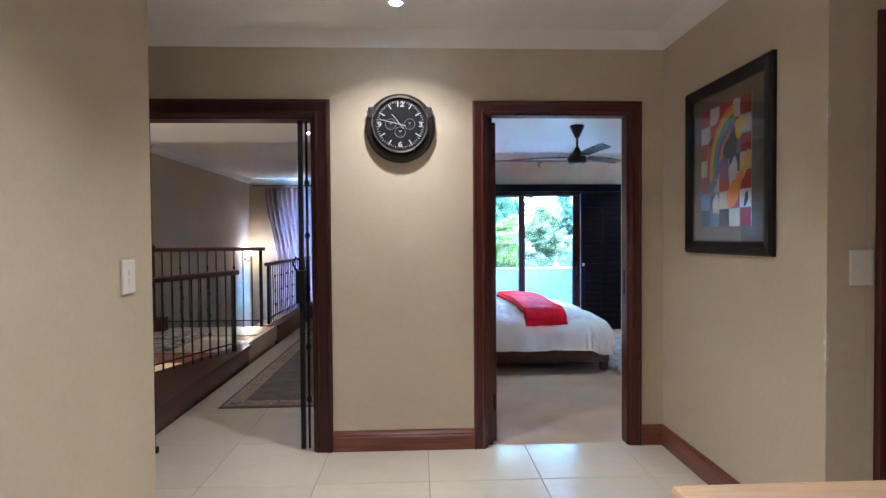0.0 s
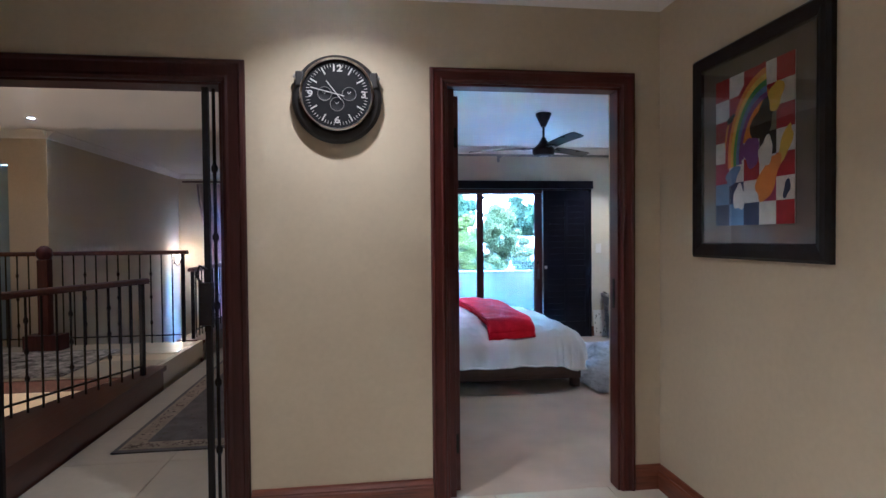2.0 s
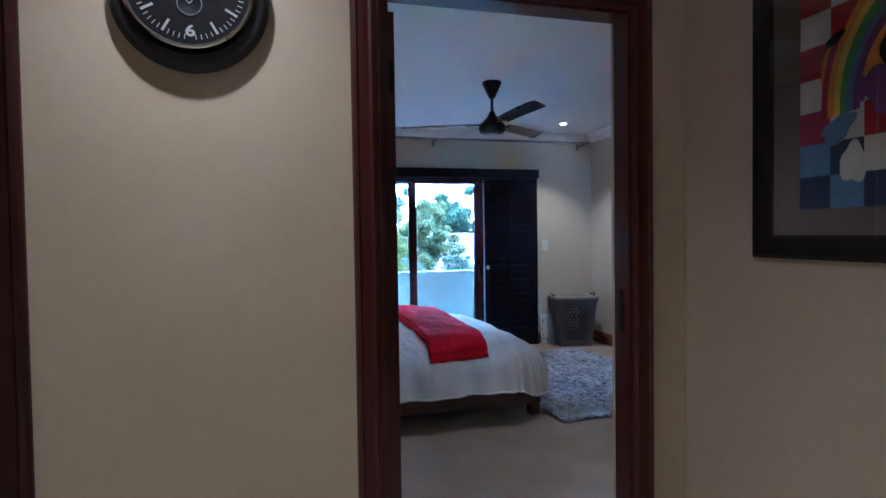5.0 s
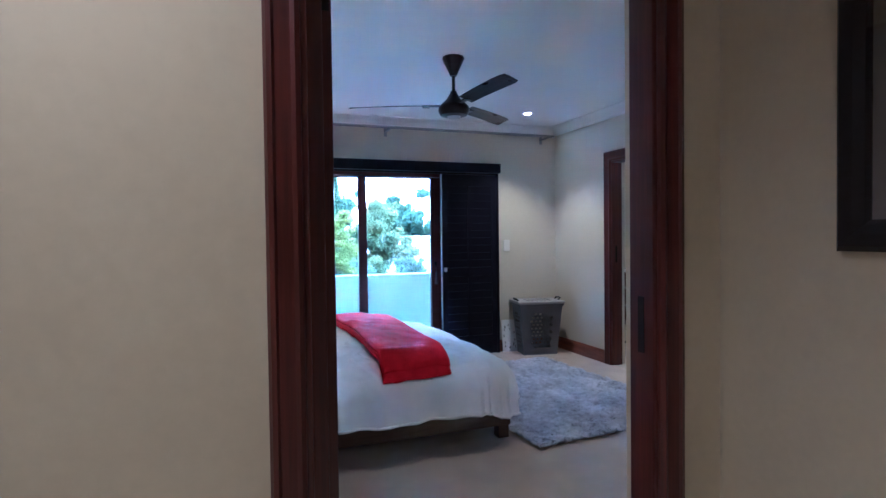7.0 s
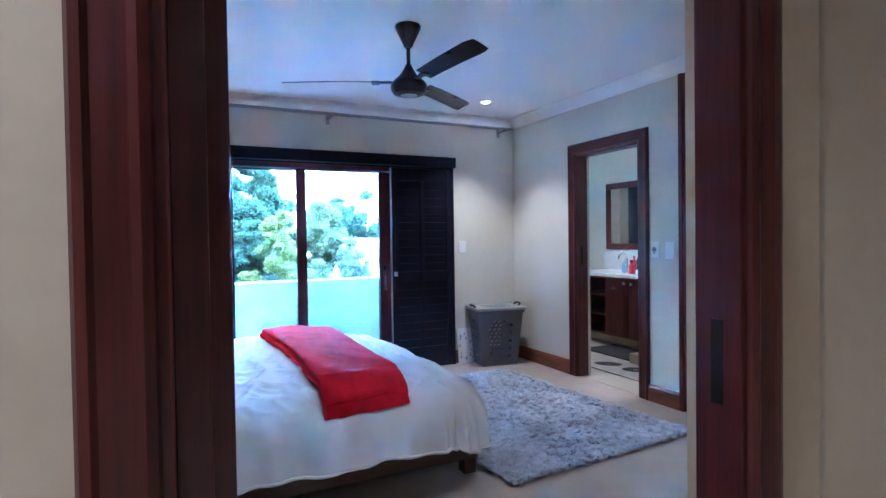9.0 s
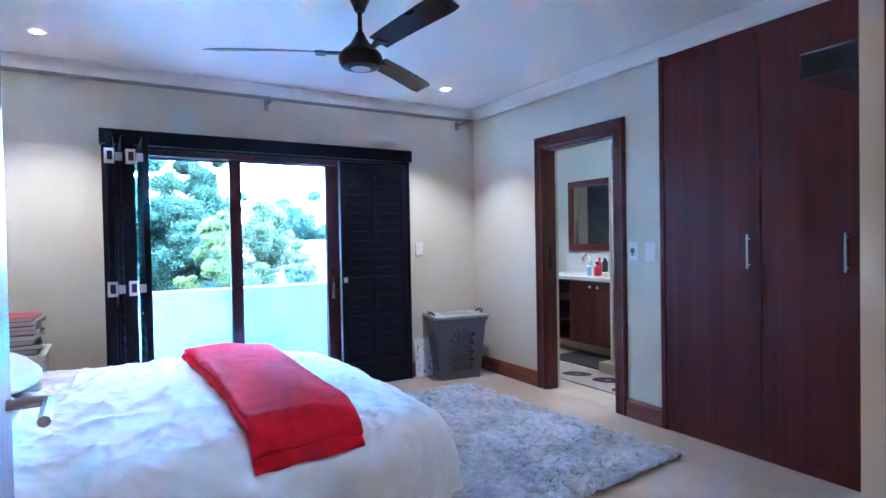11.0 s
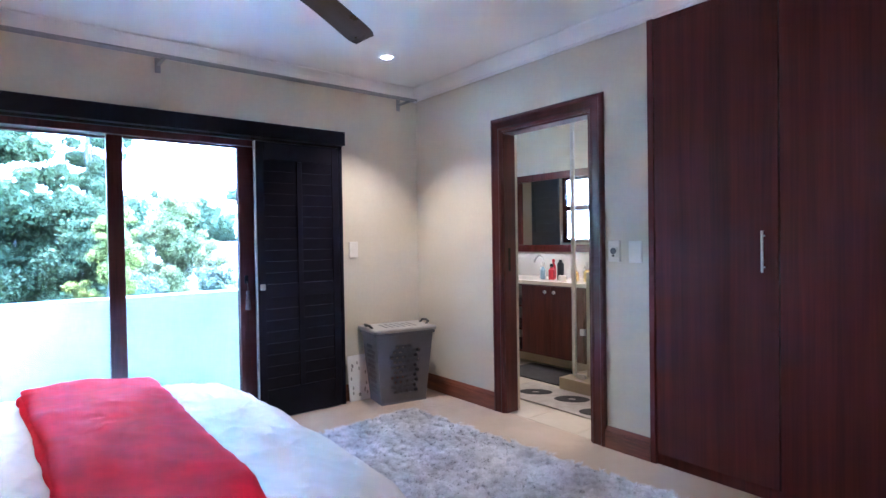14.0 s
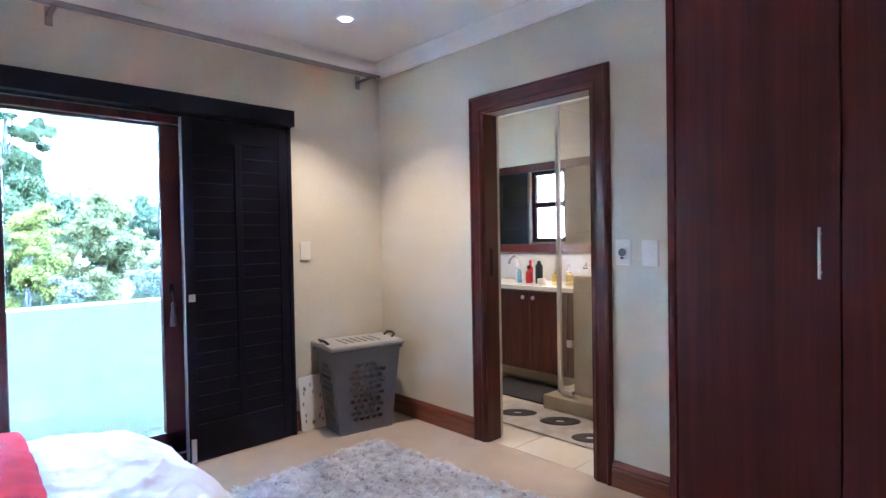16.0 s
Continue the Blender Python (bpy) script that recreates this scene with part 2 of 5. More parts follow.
def thing(name, label, category, m=None, group="", kind=""):
    ob = new(name)
    ob.empty_display_size = 0.1
    ob.matrix_basis = m or Matrix()
    return tagged(ob, label, category, group, kind)


def solid(name, bm, mat, label, category="", kind="structure", smooth=False):
    """A thing, or a piece of the setting, of one mesh in the world's coordinates."""
    return tagged(new(name, mesh_of(name, bm, mat, smooth)), label, category, "", kind)


def boxes(*pairs, bevel=0.0):
    bm = bmesh.new()
    for a, b in pairs:
        box(bm, a, b, bevel)
    return bm


def pierced(a0, a1, b0, b1, h0, h1, holes, along="x"):
    """A wall in one piece from a0 to a1, b0 to b1 thick, with rectangular openings (from, to, bottom, top)."""
    xs = sorted({a0, a1, *[v for o in holes for v in o[:2]]})
    zs = sorted({h0, h1, *[v for o in holes for v in o[2:]]})
    full = {(i, j) for i in range(len(xs) - 1) for j in range(len(zs) - 1)
            if not any(o[0] < (xs[i] + xs[i + 1]) / 2 < o[1] and o[2] < (zs[j] + zs[j + 1]) / 2 < o[3] for o in holes)}
    bm, made = bmesh.new(), {}

    def at(i, k, j):
        if (i, k, j) not in made:
            p = (xs[i], (b0, b1)[k], zs[j])
            made[i, k, j] = bm.verts.new(p if along == "x" else (p[1], p[0], p[2]))
        return made[i, k, j]

    for i, j in full:
        for k in (0, 1):
            bm.faces.new((at(i, k, j), at(i + 1, k, j), at(i + 1, k, j + 1), at(i, k, j + 1)))
        for (di, dj), (p, r) in {(-1, 0): ((0, 0), (0, 1)), (1, 0): ((1, 0), (1, 1)), (0, -1): ((0, 0), (1, 0)), (0, 1): ((0, 1), (1, 1))}.items():
            if (i + di, j + dj) not in full:
                bm.faces.new((at(i + p[0], 0, j + p[1]), at(i + r[0], 0, j + r[1]), at(i + r[0], 1, j + r[1]), at(i + p[0], 1, j + p[1])))
    return bm


# ---- the shell: hall, landing, bedroom, bathroom ----
W1, W1B = 3.33, 3.44
WX, YR = -1.0, 1.957          # near hall wall, hall return wall
NB = 7.55          # bedroom's far wall
EB = 3.71          # bedroom's side wall with the bathroom door
solid("wall_hall_end", pierced(-2.0, 1.63, W1, W1B, 0, H, [(-1.625, -0.50, 0, 2.03), (0.525, 1.405, 0, 2.045)]), PAINT, "stone-coloured painted wall with two doorways", "wall")
solid("wall_hall_side", boxes(((1.63, YR, 0), (1.78, W1 - 0.001, H))), PAINT, "stone-coloured painted wall with a chipped corner", "wall")
solid("wall_hall_return", pierced(1.781, 3.4, YR, 2.12, 0, H, [(1.85, 2.75, 0, 2.04)]), PAINT, "shaded stone-coloured hall wall with a side doorway", "wall")
solid("wall_hall_near", boxes(((-2.0, -3.0, 0), (WX, 2.34, H))), PAINT, "stone-coloured painted wall ending in a corner", "wall")
# unseen walls, added to close the hall against stray daylight
solid("wall_hall_close", boxes(((-2.12, -3.0, 0), (-2.0, W1B, H)), ((-2.12, -3.12, 0), (3.52, -3.0, H)), ((3.4, -3.0, 0), (3.52, 2.12, H))), PAINT, "unseen plain walls closing the hall", "wall")
solid("wall_bedroom_south", boxes(((1.63, W1B - 0.12, 0), (4.4, W1B, H))), PAINT_BED, "plain painted bedroom wall", "wall")
solid("wall_bedroom_west", boxes(((-0.36, W1B, 0), (-0.12, 9.6, H))), PAINT_BED, "plain painted bedroom wall", "wall")
solid("wall_bedroom_north", pierced(-0.12, EB + 0.15, NB, NB + 0.2, 0, H, [(0.72, 2.95, 0, 1.965)]), PAINT_BED, "pale painted wall with wide sliding doors", "wall")
solid("wall_bedroom_east", pierced(5.45, NB - 0.001, EB, EB + 0.15, 0, H, [(5.815, 6.555, 0, 1.945)], "y"), PAINT_BED, "pale painted wall with the bathroom doorway", "wall")
solid("wall_bathroom", boxes(((EB + 0.15, 5.45, 0), (5.52, 5.57, H)), ((5.40, 5.57, 0), (5.52, 9.5, H)), ((EB, 9.38, 0), (5.40, 9.5, H)),
                             ((EB, NB + 0.2, 0), (EB + 0.15, 8.15, H)), ((EB, 8.15, 0), (EB + 0.15, 8.67, 1.14)), ((EB, 8.15, 2.02), (EB + 0.15, 8.67, H)), ((EB, 8.67, 0), (EB + 0.15, 9.38, H))),
      PAINT_BED, "cream painted bathroom walls with a small window", "wall")
solid("wall_cupboard_back", boxes(((4.28, W1B, 0), (4.4, 5.45, H))), PAINT_BED, "plain wall behind the built-in cupboards", "wall")
# landing: outer walls round the stairwell
solid("wall_landing_long", boxes(((-3.55, 7.35, -2.9), (-3.4, 11.6, H))), PAINT, "long painted wall along the stairwell", "wall")
solid("wall_landing_return", boxes(((-7.0, 7.35, -2.9), (-4.55, 7.5, H)), ((-3.80, 7.35, -2.9), (-3.55, 7.5, H)), ((-4.55, 7.35, 2.15), (-3.80, 7.5, H)), ((-4.55, 7.35, -2.9), (-3.80, 7.5, 0.19))),
      PAINT, "painted landing wall with a doorway", "wall")
solid("wall_landing_window", boxes(((-3.55, 11.6, -2.9), (-2.80, 11.75, H)), ((-2.80, 11.6, 2.25), (-1.9, 11.75, H)), ((-1.9, 11.6, -2.9), (-0.36, 11.75, H)), ((-2.80, 11.6, -2.9), (-1.9, 11.75, -0.3))),
      PAINT, "painted end wall round a tall window", "wall")
# added out of view to shut daylight out of the landing
solid("wall_landing_close", boxes(((-7.15, 3.0, -2.9), (-7.0, 9.2, H)), ((-7.0, 3.33, -2.9), (-2.0, 3.45, H)), ((-5.2, 9.0, -2.9), (-3.55, 9.15, H)), ((-0.36, 9.6, -2.9), (-0.2, 11.75, H))),
      PAINT, "plain walls closing the landing out of view", "wall")
# unseen walls, added to stop daylight leaking up the stairwell
solid("light_block_below", boxes(((-0.36, 3.33, -3.0), (-0.2, 11.75, -0.352)), ((-2.0, 3.33, -2.9), (-0.361, 3.44, -0.06))), PAINT, "unseen plain walls blocking daylight below the landing", "wall")
solid("wall_stairwell", boxes(((-7.0, 5.46, -2.9), (-1.9, 5.6, -0.352)), ((-1.9, 3.45, -2.9), (-1.75, 7.0, -0.352)), ((-7.0, 3.33, -3.0), (-0.36, 11.6, -2.9))), PAINT, "warm-lit stairwell wall below the landing", "wall")

solid("ceiling_hall", boxes(((-7.15, -3.12, H), (1.7, 3.40, H + 0.1)), ((1.7, -3.12, H), (3.52, 2.12, H + 0.1))), WHITE, "white painted hall ceiling", "ceiling")
solid("ceiling_landing", boxes(((-7.15, 3.40, H), (-0.24, 11.75, H + 0.1))), WHITE, "white painted landing ceiling", "ceiling")
solid("ceiling_bedroom", boxes(((-0.12, W1B, CB), (EB, NB, CB + 0.1)), ((EB, W1B, CB), (4.28, 5.45, CB + 0.1))), WHITE, "white painted bedroom ceiling", "ceiling")
solid("ceiling_bathroom", boxes(((EB + 0.15, 5.57, 2.36), (5.40, 9.38, 2.5))), WHITE, "white painted bathroom ceiling", "ceiling")
# unseen slab over all the rooms, keeping sun and sky out
solid("roof_slab", boxes(((-7.3, -3.2, H + 0.12), (5.6, 11.9, H + 0.3))), RENDERED, "unseen flat roof slab", "roof")

COVE = [(0, 0), (0.090, 0), (0.090, -0.010), (0.080, -0.014), (0.062, -0.024), (0.042, -0.042), (0.028, -0.062), (0.022, -0.070), (0.022, -0.077), (0.012, -0.080), (0.012, -0.088), (0, -0.088)]


PLAINCOVE = [(0, 0), (0.090, 0), (0.072, -0.012), (0.050, -0.030), (0.032, -0.050), (0.016, -0.072), (0.006, -0.085), (0, -0.085)]


def cornice(name, runs, z, label, profile=COVE, smooth=False):
    for a, b, u in runs:
        solid(name, sweep(bmesh.new(), profile, (*a, z), (*b, z), (*u, 0), (0, 0, 1)), WHITE, label, "cornice", "structure", smooth)


cornice("cornice_hall", [((-2.0, W1), (1.63, W1), (0, -1)), ((1.63, YR), (1.63, W1), (-1, 0)), ((WX, -3.0), (WX, 2.34), (1, 0)), ((1.63, YR), (3.4, YR), (0, -1))], H, "white plaster cove cornice round the hall", PLAINCOVE, True)
cornice("cornice_bedroom", [((-0.12, NB), (EB, NB), (0, -1)), ((EB, W1B), (EB, NB), (-1, 0)), ((-0.12, W1B), (-0.12, NB), (1, 0))], CB, "white plaster cove cornice round the bedroom")
cornice("cornice_landing", [((-3.4, 7.35), (-3.4, 11.6), (1, 0)), ((-7.0, 7.35), (-3.4, 7.35), (0, -1)), ((-3.4, 11.6), (-0.36, 11.6), (0, -1))], H, "white plaster cornice on the landing")

SKIRTING = [(0, 0), (0.020, 0), (0.020, 0.085), (0.016, 0.092), (0.018, 0.100), (0.010, 0.114), (0.006, 0.124), (0, 0.124)]


def skirting(runs, mat, label):
    for a, b, u in runs:
        bm = sweep(bmesh.new(), SKIRTING, (*a, 0.0), (*b, 0.0), (*u, 0), (0, 0, 1))
        solid("baseboard", bm, mat, label, "baseboard")


skirting([((-0.405, W1), (0.452, W1), (0, -1)), ((1.489, W1), (1.63, W1), (0, -1)), ((1.63, YR), (1.63, W1 - 0.02), (-1, 0)), ((WX, -3.0), (WX, 2.34), (1, 0))], SKIRT, "moulded reddish wooden skirting board")
skirting([((EB, 6.64), (EB, NB), (-1, 0)), ((EB, 5.45), (EB, 5.73), (-1, 0)), ((2.985, NB), (EB - 0.02, NB), (0, -1)), ((-0.12, NB), (0.63, NB), (0, -1)), ((-0.36, W1B + 0.1), (-0.36, 9.5), (-1, 0))], SKIRT, "moulded reddish wooden skirting board")

# floors
floor = thing("floor", "cream porcelain tile floor of the hall and landing", "floor", kind="structure")
part("grout_bed", boxes(((-2.0, -3.0, -0.05), (1.63, W1 + 0.04, -0.004)), ((1.63, -3.0, -0.05), (3.4, 2.0, -0.004)), ((-1.63, W1 + 0.04, -0.05), (-0.36, 11.6, -0.004))), GROUT, floor, "recessed grout under the tiles")
solid("landing_slab", boxes(((-1.69, 3.452, -0.35), (-0.36, 11.6, -0.051)), ((-7.0, 5.45, -0.35), (-1.72, 7.05, 0.172))), PAINT, "floor slab of the landing", "floor")
tagged(solid("floor_bedroom", boxes(((-0.12, W1 + 0.04, -0.05), (EB + 0.02, NB + 0.1, 0.0)), ((EB + 0.02, W1B, -0.05), (4.28, 5.45, 0.0))), CARPET, "beige cut-pile carpet with soft wear marks", "carpet"), kind="structure")


def door_frame(name, label, w, h, d, case, m, mat=None, both=True, case_r=None):
    """Lining, stops and moulded casing of a doorway: x along its width, front towards -y."""
    mat = mat or MAHOGANY
    t = thing(name, label, "door frame", m, kind="structure")
    face = [(0, 0), (case, 0), (case, 0.012), (case * 0.93, 0.024), (case * 0.80, 0.027), (case * 0.72, 0.021), (case * 0.30, 0.018), (case * 0.18, 0.022), (case * 0.05, 0.016), (0, 0.010)]
    face_r = [(u * (case_r or case) / case, v) for u, v in face]
    for y0, out in ((-0.0, -1), (d, 1)) if both else ((0.0, -1),):
        part("casing", sweep(bmesh.new(), face, (0, y0, 0), (0, y0, h), (-1, 0, 0), (0, out, 0), 0, 1), mat, t)
        part("casing", sweep(bmesh.new(), face_r, (w, y0, 0), (w, y0, h), (1, 0, 0), (0, out, 0), 0, case / (case_r or case)), mat, t)
        part("casing", sweep(bmesh.new(), face, (0, y0, h), (w, y0, h), (0, 0, 1), (0, out, 0), -1, (case_r or case) / case), MAHOGANY_H if mat is MAHOGANY else mat, t)
    for x0, x1 in ((-0.012, 0.012), (w - 0.012, w + 0.012)):
        part("jamb", boxes(((x0, -0.006, 0), (x1, d + 0.006, h)), bevel=0.003), mat, t)
    part("head_jamb", boxes(((0.013, -0.006, h - 0.012), (w - 0.013, d + 0.006, h + 0.012)), bevel=0.003), mat, t)
    return t


door_frame("door_1", "moulded mahogany frame of the bedroom doorway", 0.888, 2.045, 0.08, 0.074, pose(0.523, W1, 0), both=False, case_r=0.078)
door_frame("door_2", "moulded mahogany frame of the landing opening, coloured as in shade", 1.10, 2.02, 0.12, 0.105, pose(-1.613, W1, 0), SHADEDFRAME)
door_frame("door_3", "moulded mahogany frame of the bathroom doorway", 0.72, 1.935, 0.10, 0.098, pose(EB, 6.545, 0, 0, 0, -90), both=False)
door_frame("door_4", "dark wooden frame of a side doorway off the hall", 0.88, 2.03, 0.12, 0.09, pose(1.905, YR, 0))
leaf4 = thing("side_door", "closed dark mahogany side door", "door", pose(1.922, YR + 0.05, 0))
part("leaf", boxes(((0, 0, 0.005), (0.84, 0.04, 2.01)), bevel=0.004), MAHOGANY, leaf4)
leaf = thing("bedroom_door", "open mahogany bedroom door standing square to its frame", "door", pose(0.562, W1B - 0.014, 0, 0, 0, 2))
part("leaf", boxes(((0, 0, 0.008), (0.04, 0.80, 2.01)), bevel=0.003), MAHOGANY, leaf)
for _z in (0.25, 1.80):
    part("hinge", boxes(((0.006, -0.0035, _z - 0.05), (0.034, 0.0005, _z + 0.05)), bevel=0.001), IRON, leaf, "dark steel hinge plate")
part("stop", boxes(((0.012, 0.045, 0.0), (0.050, 0.079, 2.032)), bevel=0.002), MAHOGANY, bpy.data.objects["door_1"])
part("strike_plate", boxes(((0.8735, 0.028, 0.93), (0.8765, 0.052, 1.08)), bevel=0.001), IRON, bpy.data.objects["door_1"], "dark steel strike plate")
part("strike_plate", boxes(((0.0115, 0.03, 0.98), (0.0145, 0.05, 1.14)), bevel=0.0005), IRON, bpy.data.objects["door_3"], "dark steel strike plate")
part("door_handle", tube(bmesh.new(), [(0.04, 0.73, 1.0), (0.085, 0.73, 1.0), (0.09, 0.72, 1.0), (0.09, 0.61, 1.0)], 0.008), STEEL, leaf, "steel lever handle", True)

# ---- ground outside, balcony ----
solid("ground", boxes(((-900, 9.5, -3.4), (900, 1800, -3.0)), ((-900, -900, -3.4), (900, 9.5, -3.0))), GRASS, "green garden lawn running to the horizon", "ground")
balcony = solid("balcony_slab", boxes(((-0.4, NB + 0.2, -0.35), (EB, 9.05, -0.216))), RENDERED, "balcony slab with white render", "balcony")
solid("balcony_parapet", boxes(((-0.6, 8.92, -0.21), (EB + 0.2, 9.12, 0.755)), ((-0.62, 8.90, 0.755), (EB + 0.2, 9.14, 0.775)), bevel=0.006), RENDERED, "solid white rendered balcony parapet", "balcony wall")
solid("house_wall", boxes(((-7.3, -3.3, -3.0), (5.6, -3.2, 2.6)), ((5.54, -3.2, -3.0), (5.64, 9.5, 2.6))), RENDERED, "white rendered outer house wall", "wall")


# ---- bedroom: sliding doors and shutters ----
def louvre_panel(parent, x0, x1, z0, z1, y, n, mid=True, mat=None):
    """A louvred leaf: stiles, rails, a middle rail and tilted blades."""
    s, mat = 0.055, mat or CHARCOAL
    part("stile", boxes(((x0, y, z0), (x0 + s, y + 0.035, z1)), bevel=0.003), mat, parent)
    part("stile", boxes(((x1 - s, y, z0), (x1, y + 0.035, z1)), bevel=0.003), mat, parent)
    zm = z0 + 0.44 * (z1 - z0)
    for a, b in ((z0, z0 + 0.20), (zm, zm + 0.09), (z1 - 0.12, z1)):
        part("rail", boxes(((x0 + s, y, a), (x1 - s, y + 0.035, b)), bevel=0.003), mat, parent)
    xm = (x0 + x1) / 2
    if mid:
        part("centre_stile", boxes(((xm - 0.02, y - 0.002, z0 + 0.2), (xm + 0.02, y + 0.036, z1 - 0.12)), bevel=0.003), mat, parent)
    spans = ((x0 + s, xm - 0.02), (xm + 0.02, x1 - s)) if mid else ((x0 + s, x1 - s),)
    for a, b in spans:
        for lo, hi in ((z0 + 0.20, zm), (zm + 0.09, z1 - 0.12)):
            k = int((hi - lo) / 0.0735)
            half = (hi - lo) / k * 0.515
            blade = mesh_of("louvre", boxes(((-(b - a) / 2, -0.0035, -half), ((b - a) / 2, 0.0035, half)), bevel=0.002), mat)
            for i in range(k):
                piece("louvre", blade, parent, pose((a + b) / 2, y + 0.010, lo + (i + 0.5) * (hi - lo) / k, 6))


SY = NB - 0.07
shutters = thing("shutter_surround", "charcoal wooden shutter surround of the balcony doors", "shutter frame", pose(0, 0, 0))
part("pelmet", boxes(((0.665, SY - 0.035, 1.905), (2.992, NB - 0.002, 2.003)), bevel=0.004), CHARCOAL, shutters)
part("post", boxes(((0.675, SY, 0), (0.722, NB - 0.002, 1.903)), bevel=0.004), CHARCOAL, shutters)
part("post", boxes(((2.955, SY, 0), (2.982, NB - 0.002, 1.903)), bevel=0.004), CHARCOAL, shutters)
part("track", boxes(((0.70, SY + 0.005, 1.886), (2.95, SY + 0.03, 1.902))), IRON, shutters, "thin dark top track")
shut = thing("louvred_shutter", "closed charcoal louvred shutter leaf", "shutter", pose(0, 0, 0))
louvre_panel(shut, 2.337, 2.948, 0.006, 1.882, SY - 0.005, 20)
# pale strip stands for the light on the leaf's own edge
part("lit_edge_strip", boxes(((2.332, SY - 0.008, 0.03), (2.3365, SY + 0.028, 1.882))), RODGREY, shut, "pale grey strip for the lit edge of the leaf")
part("catch", boxes(((2.352, SY - 0.016, 0.885), (2.385, SY - 0.004, 0.925)), bevel=0.003), STEEL, shut, "small steel catch")
part("floor_bolt", boxes(((2.346, SY - 0.018, 0.008), (2.372, SY - 0.006, 0.135)), bevel=0.003), STEEL, shut, "steel floor bolt")
for _k, _x in enumerate((0.738, 0.788, 0.848, 0.898)):
    fold = thing("folded_shutter", "charcoal louvred shutter leaf folded back in a stack", "shutter", pose(_x, SY + 0.005, 0, 0, 0, -92 + 3 * (_k % 2)), "folded shutter leaves")
    louvre_panel(fold, 0.0, 0.52, 0.03, 1.882, -0.016, 20, False)
    if _k % 2 == 0:
        for _z in (1.755, 0.965):
            _pl = part("hinge_plate", boxes(((0.521, -0.026, _z - 0.045), (0.528, 0.026, _z + 0.045)), bevel=0.003), WHITEPLASTIC, fold, "white shutter hinge plate")
            part("knuckle", boxes(((0.529, -0.012, _z - 0.025), (0.536, 0.016, _z + 0.028)), bevel=0.003), BLACKPLASTIC, _pl, "dark hinge knuckle")
            part("hinge_arm", boxes(((0.521, 0.028, _z - 0.028), (0.529, 0.066, _z + 0.022)), bevel=0.003), STEEL, fold, "steel hinge arm")

slider = thing("window_1", "dark wooden glazed sliding doors to the balcony", "sliding door", kind="structure")
DY = NB + 0.03
part("door_head", boxes(((0.72, DY - 0.02, 1.855), (2.95, DY + 0.12, 1.962)), bevel=0.004), DOORWOOD, slider)
part("door_sill", boxes(((0.72, DY - 0.02, 0.0), (2.95, DY + 0.13, 0.045)), bevel=0.004), DOORWOOD, slider)
for a, b in ((0.72, 0.78), (2.89, 2.95)):
    part("door_post", boxes(((a, DY - 0.02, 0.046), (b, DY + 0.12, 1.854)), bevel=0.004), DOORWOOD, slider)
for n, (a, b, y) in enumerate(((0.78, 1.59, DY + 0.06), (1.498, 2.44, DY + 0.0), (2.27, 2.89, DY + 0.06))):
    lf = part("sash", boxes(((a, y, 0.05), (a + 0.085, y + 0.04, 1.852)), ((b - 0.075 - (0.11 if n == 1 else 0), y, 0.05), (b, y + 0.04, 1.852)),
                            ((a + 0.085, y, 0.05), (b - 0.075, y + 0.04, 0.17)), ((a + 0.085, y, 1.838), (b - 0.075, y + 0.04, 1.852)), bevel=0.003), DOORWOOD, slider)
    g = part("pane", boxes(((a + 0.07, y + 0.017, 0.16), (b - 0.07 - (0.105 if n == 1 else 0), y + 0.023, 1.842))), TINTED, lf, "glass pane tinted to dim the view")
    g.visible_shadow = False
part("lock_plate", boxes(((2.283, DY - 0.012, 0.93), (2.307, DY - 0.001, 0.985)), bevel=0.004), IRON, slider, "dark lock plate")
tassel = thing("tassel", "small mauve tassel hanging from the sliding door lock", "tassel", pose(2.295, DY - 0.03, 0.925))
part("cord", tube(bmesh.new(), [(0, 0.018, 0.02), (0, 0.0, 0.0), (0.001, 0, -0.05)], 0.003), BEDWOOD, tassel)
part("skirt", lathe(bmesh.new(), [(0.0, -0.04), (0.010, -0.045), (0.013, -0.06), (0.008, -0.07), (0.014, -0.10), (0.019, -0.17), (0.0, -0.172)], 12), material("mauve_tassel_thread", (0.15, 0.11, 0.11), 0.9, vary=0.4, scale=40, stretch=(6, 6, 0.5), bump=0.3), tassel, "mauve tassel strands", True)

curtain_rod = thing("curtain_rod", "bare brushed steel double curtain rod on wall brackets", "curtain rod", pose(0, 0, 0))
part("rod", rod(bmesh.new(), (0.0, NB - 0.12, 2.316), (3.60, NB - 0.12, 2.316), 0.014), RODGREY, curtain_rod, smooth=True)
part("rod", rod(bmesh.new(), (0.0, NB - 0.165, 2.309), (3.60, NB - 0.165, 2.309), 0.008), RODGREY, curtain_rod, smooth=True)
for _x in (0.06, 1.775, 3.53):
    part("bracket", boxes(((_x - 0.012, NB - 0.175, 2.286), (_x + 0.012, NB - 0.004, 2.300)), ((_x - 0.016, NB - 0.012, 2.245), (_x + 0.016, NB - 0.002, 2.335)), bevel=0.003), RODGREY, curtain_rod)
part("finial", rod(bmesh.new(), (3.60, NB - 0.12, 2.316), (3.63, NB - 0.12, 2.316), 0.018), STEEL, curtain_rod)


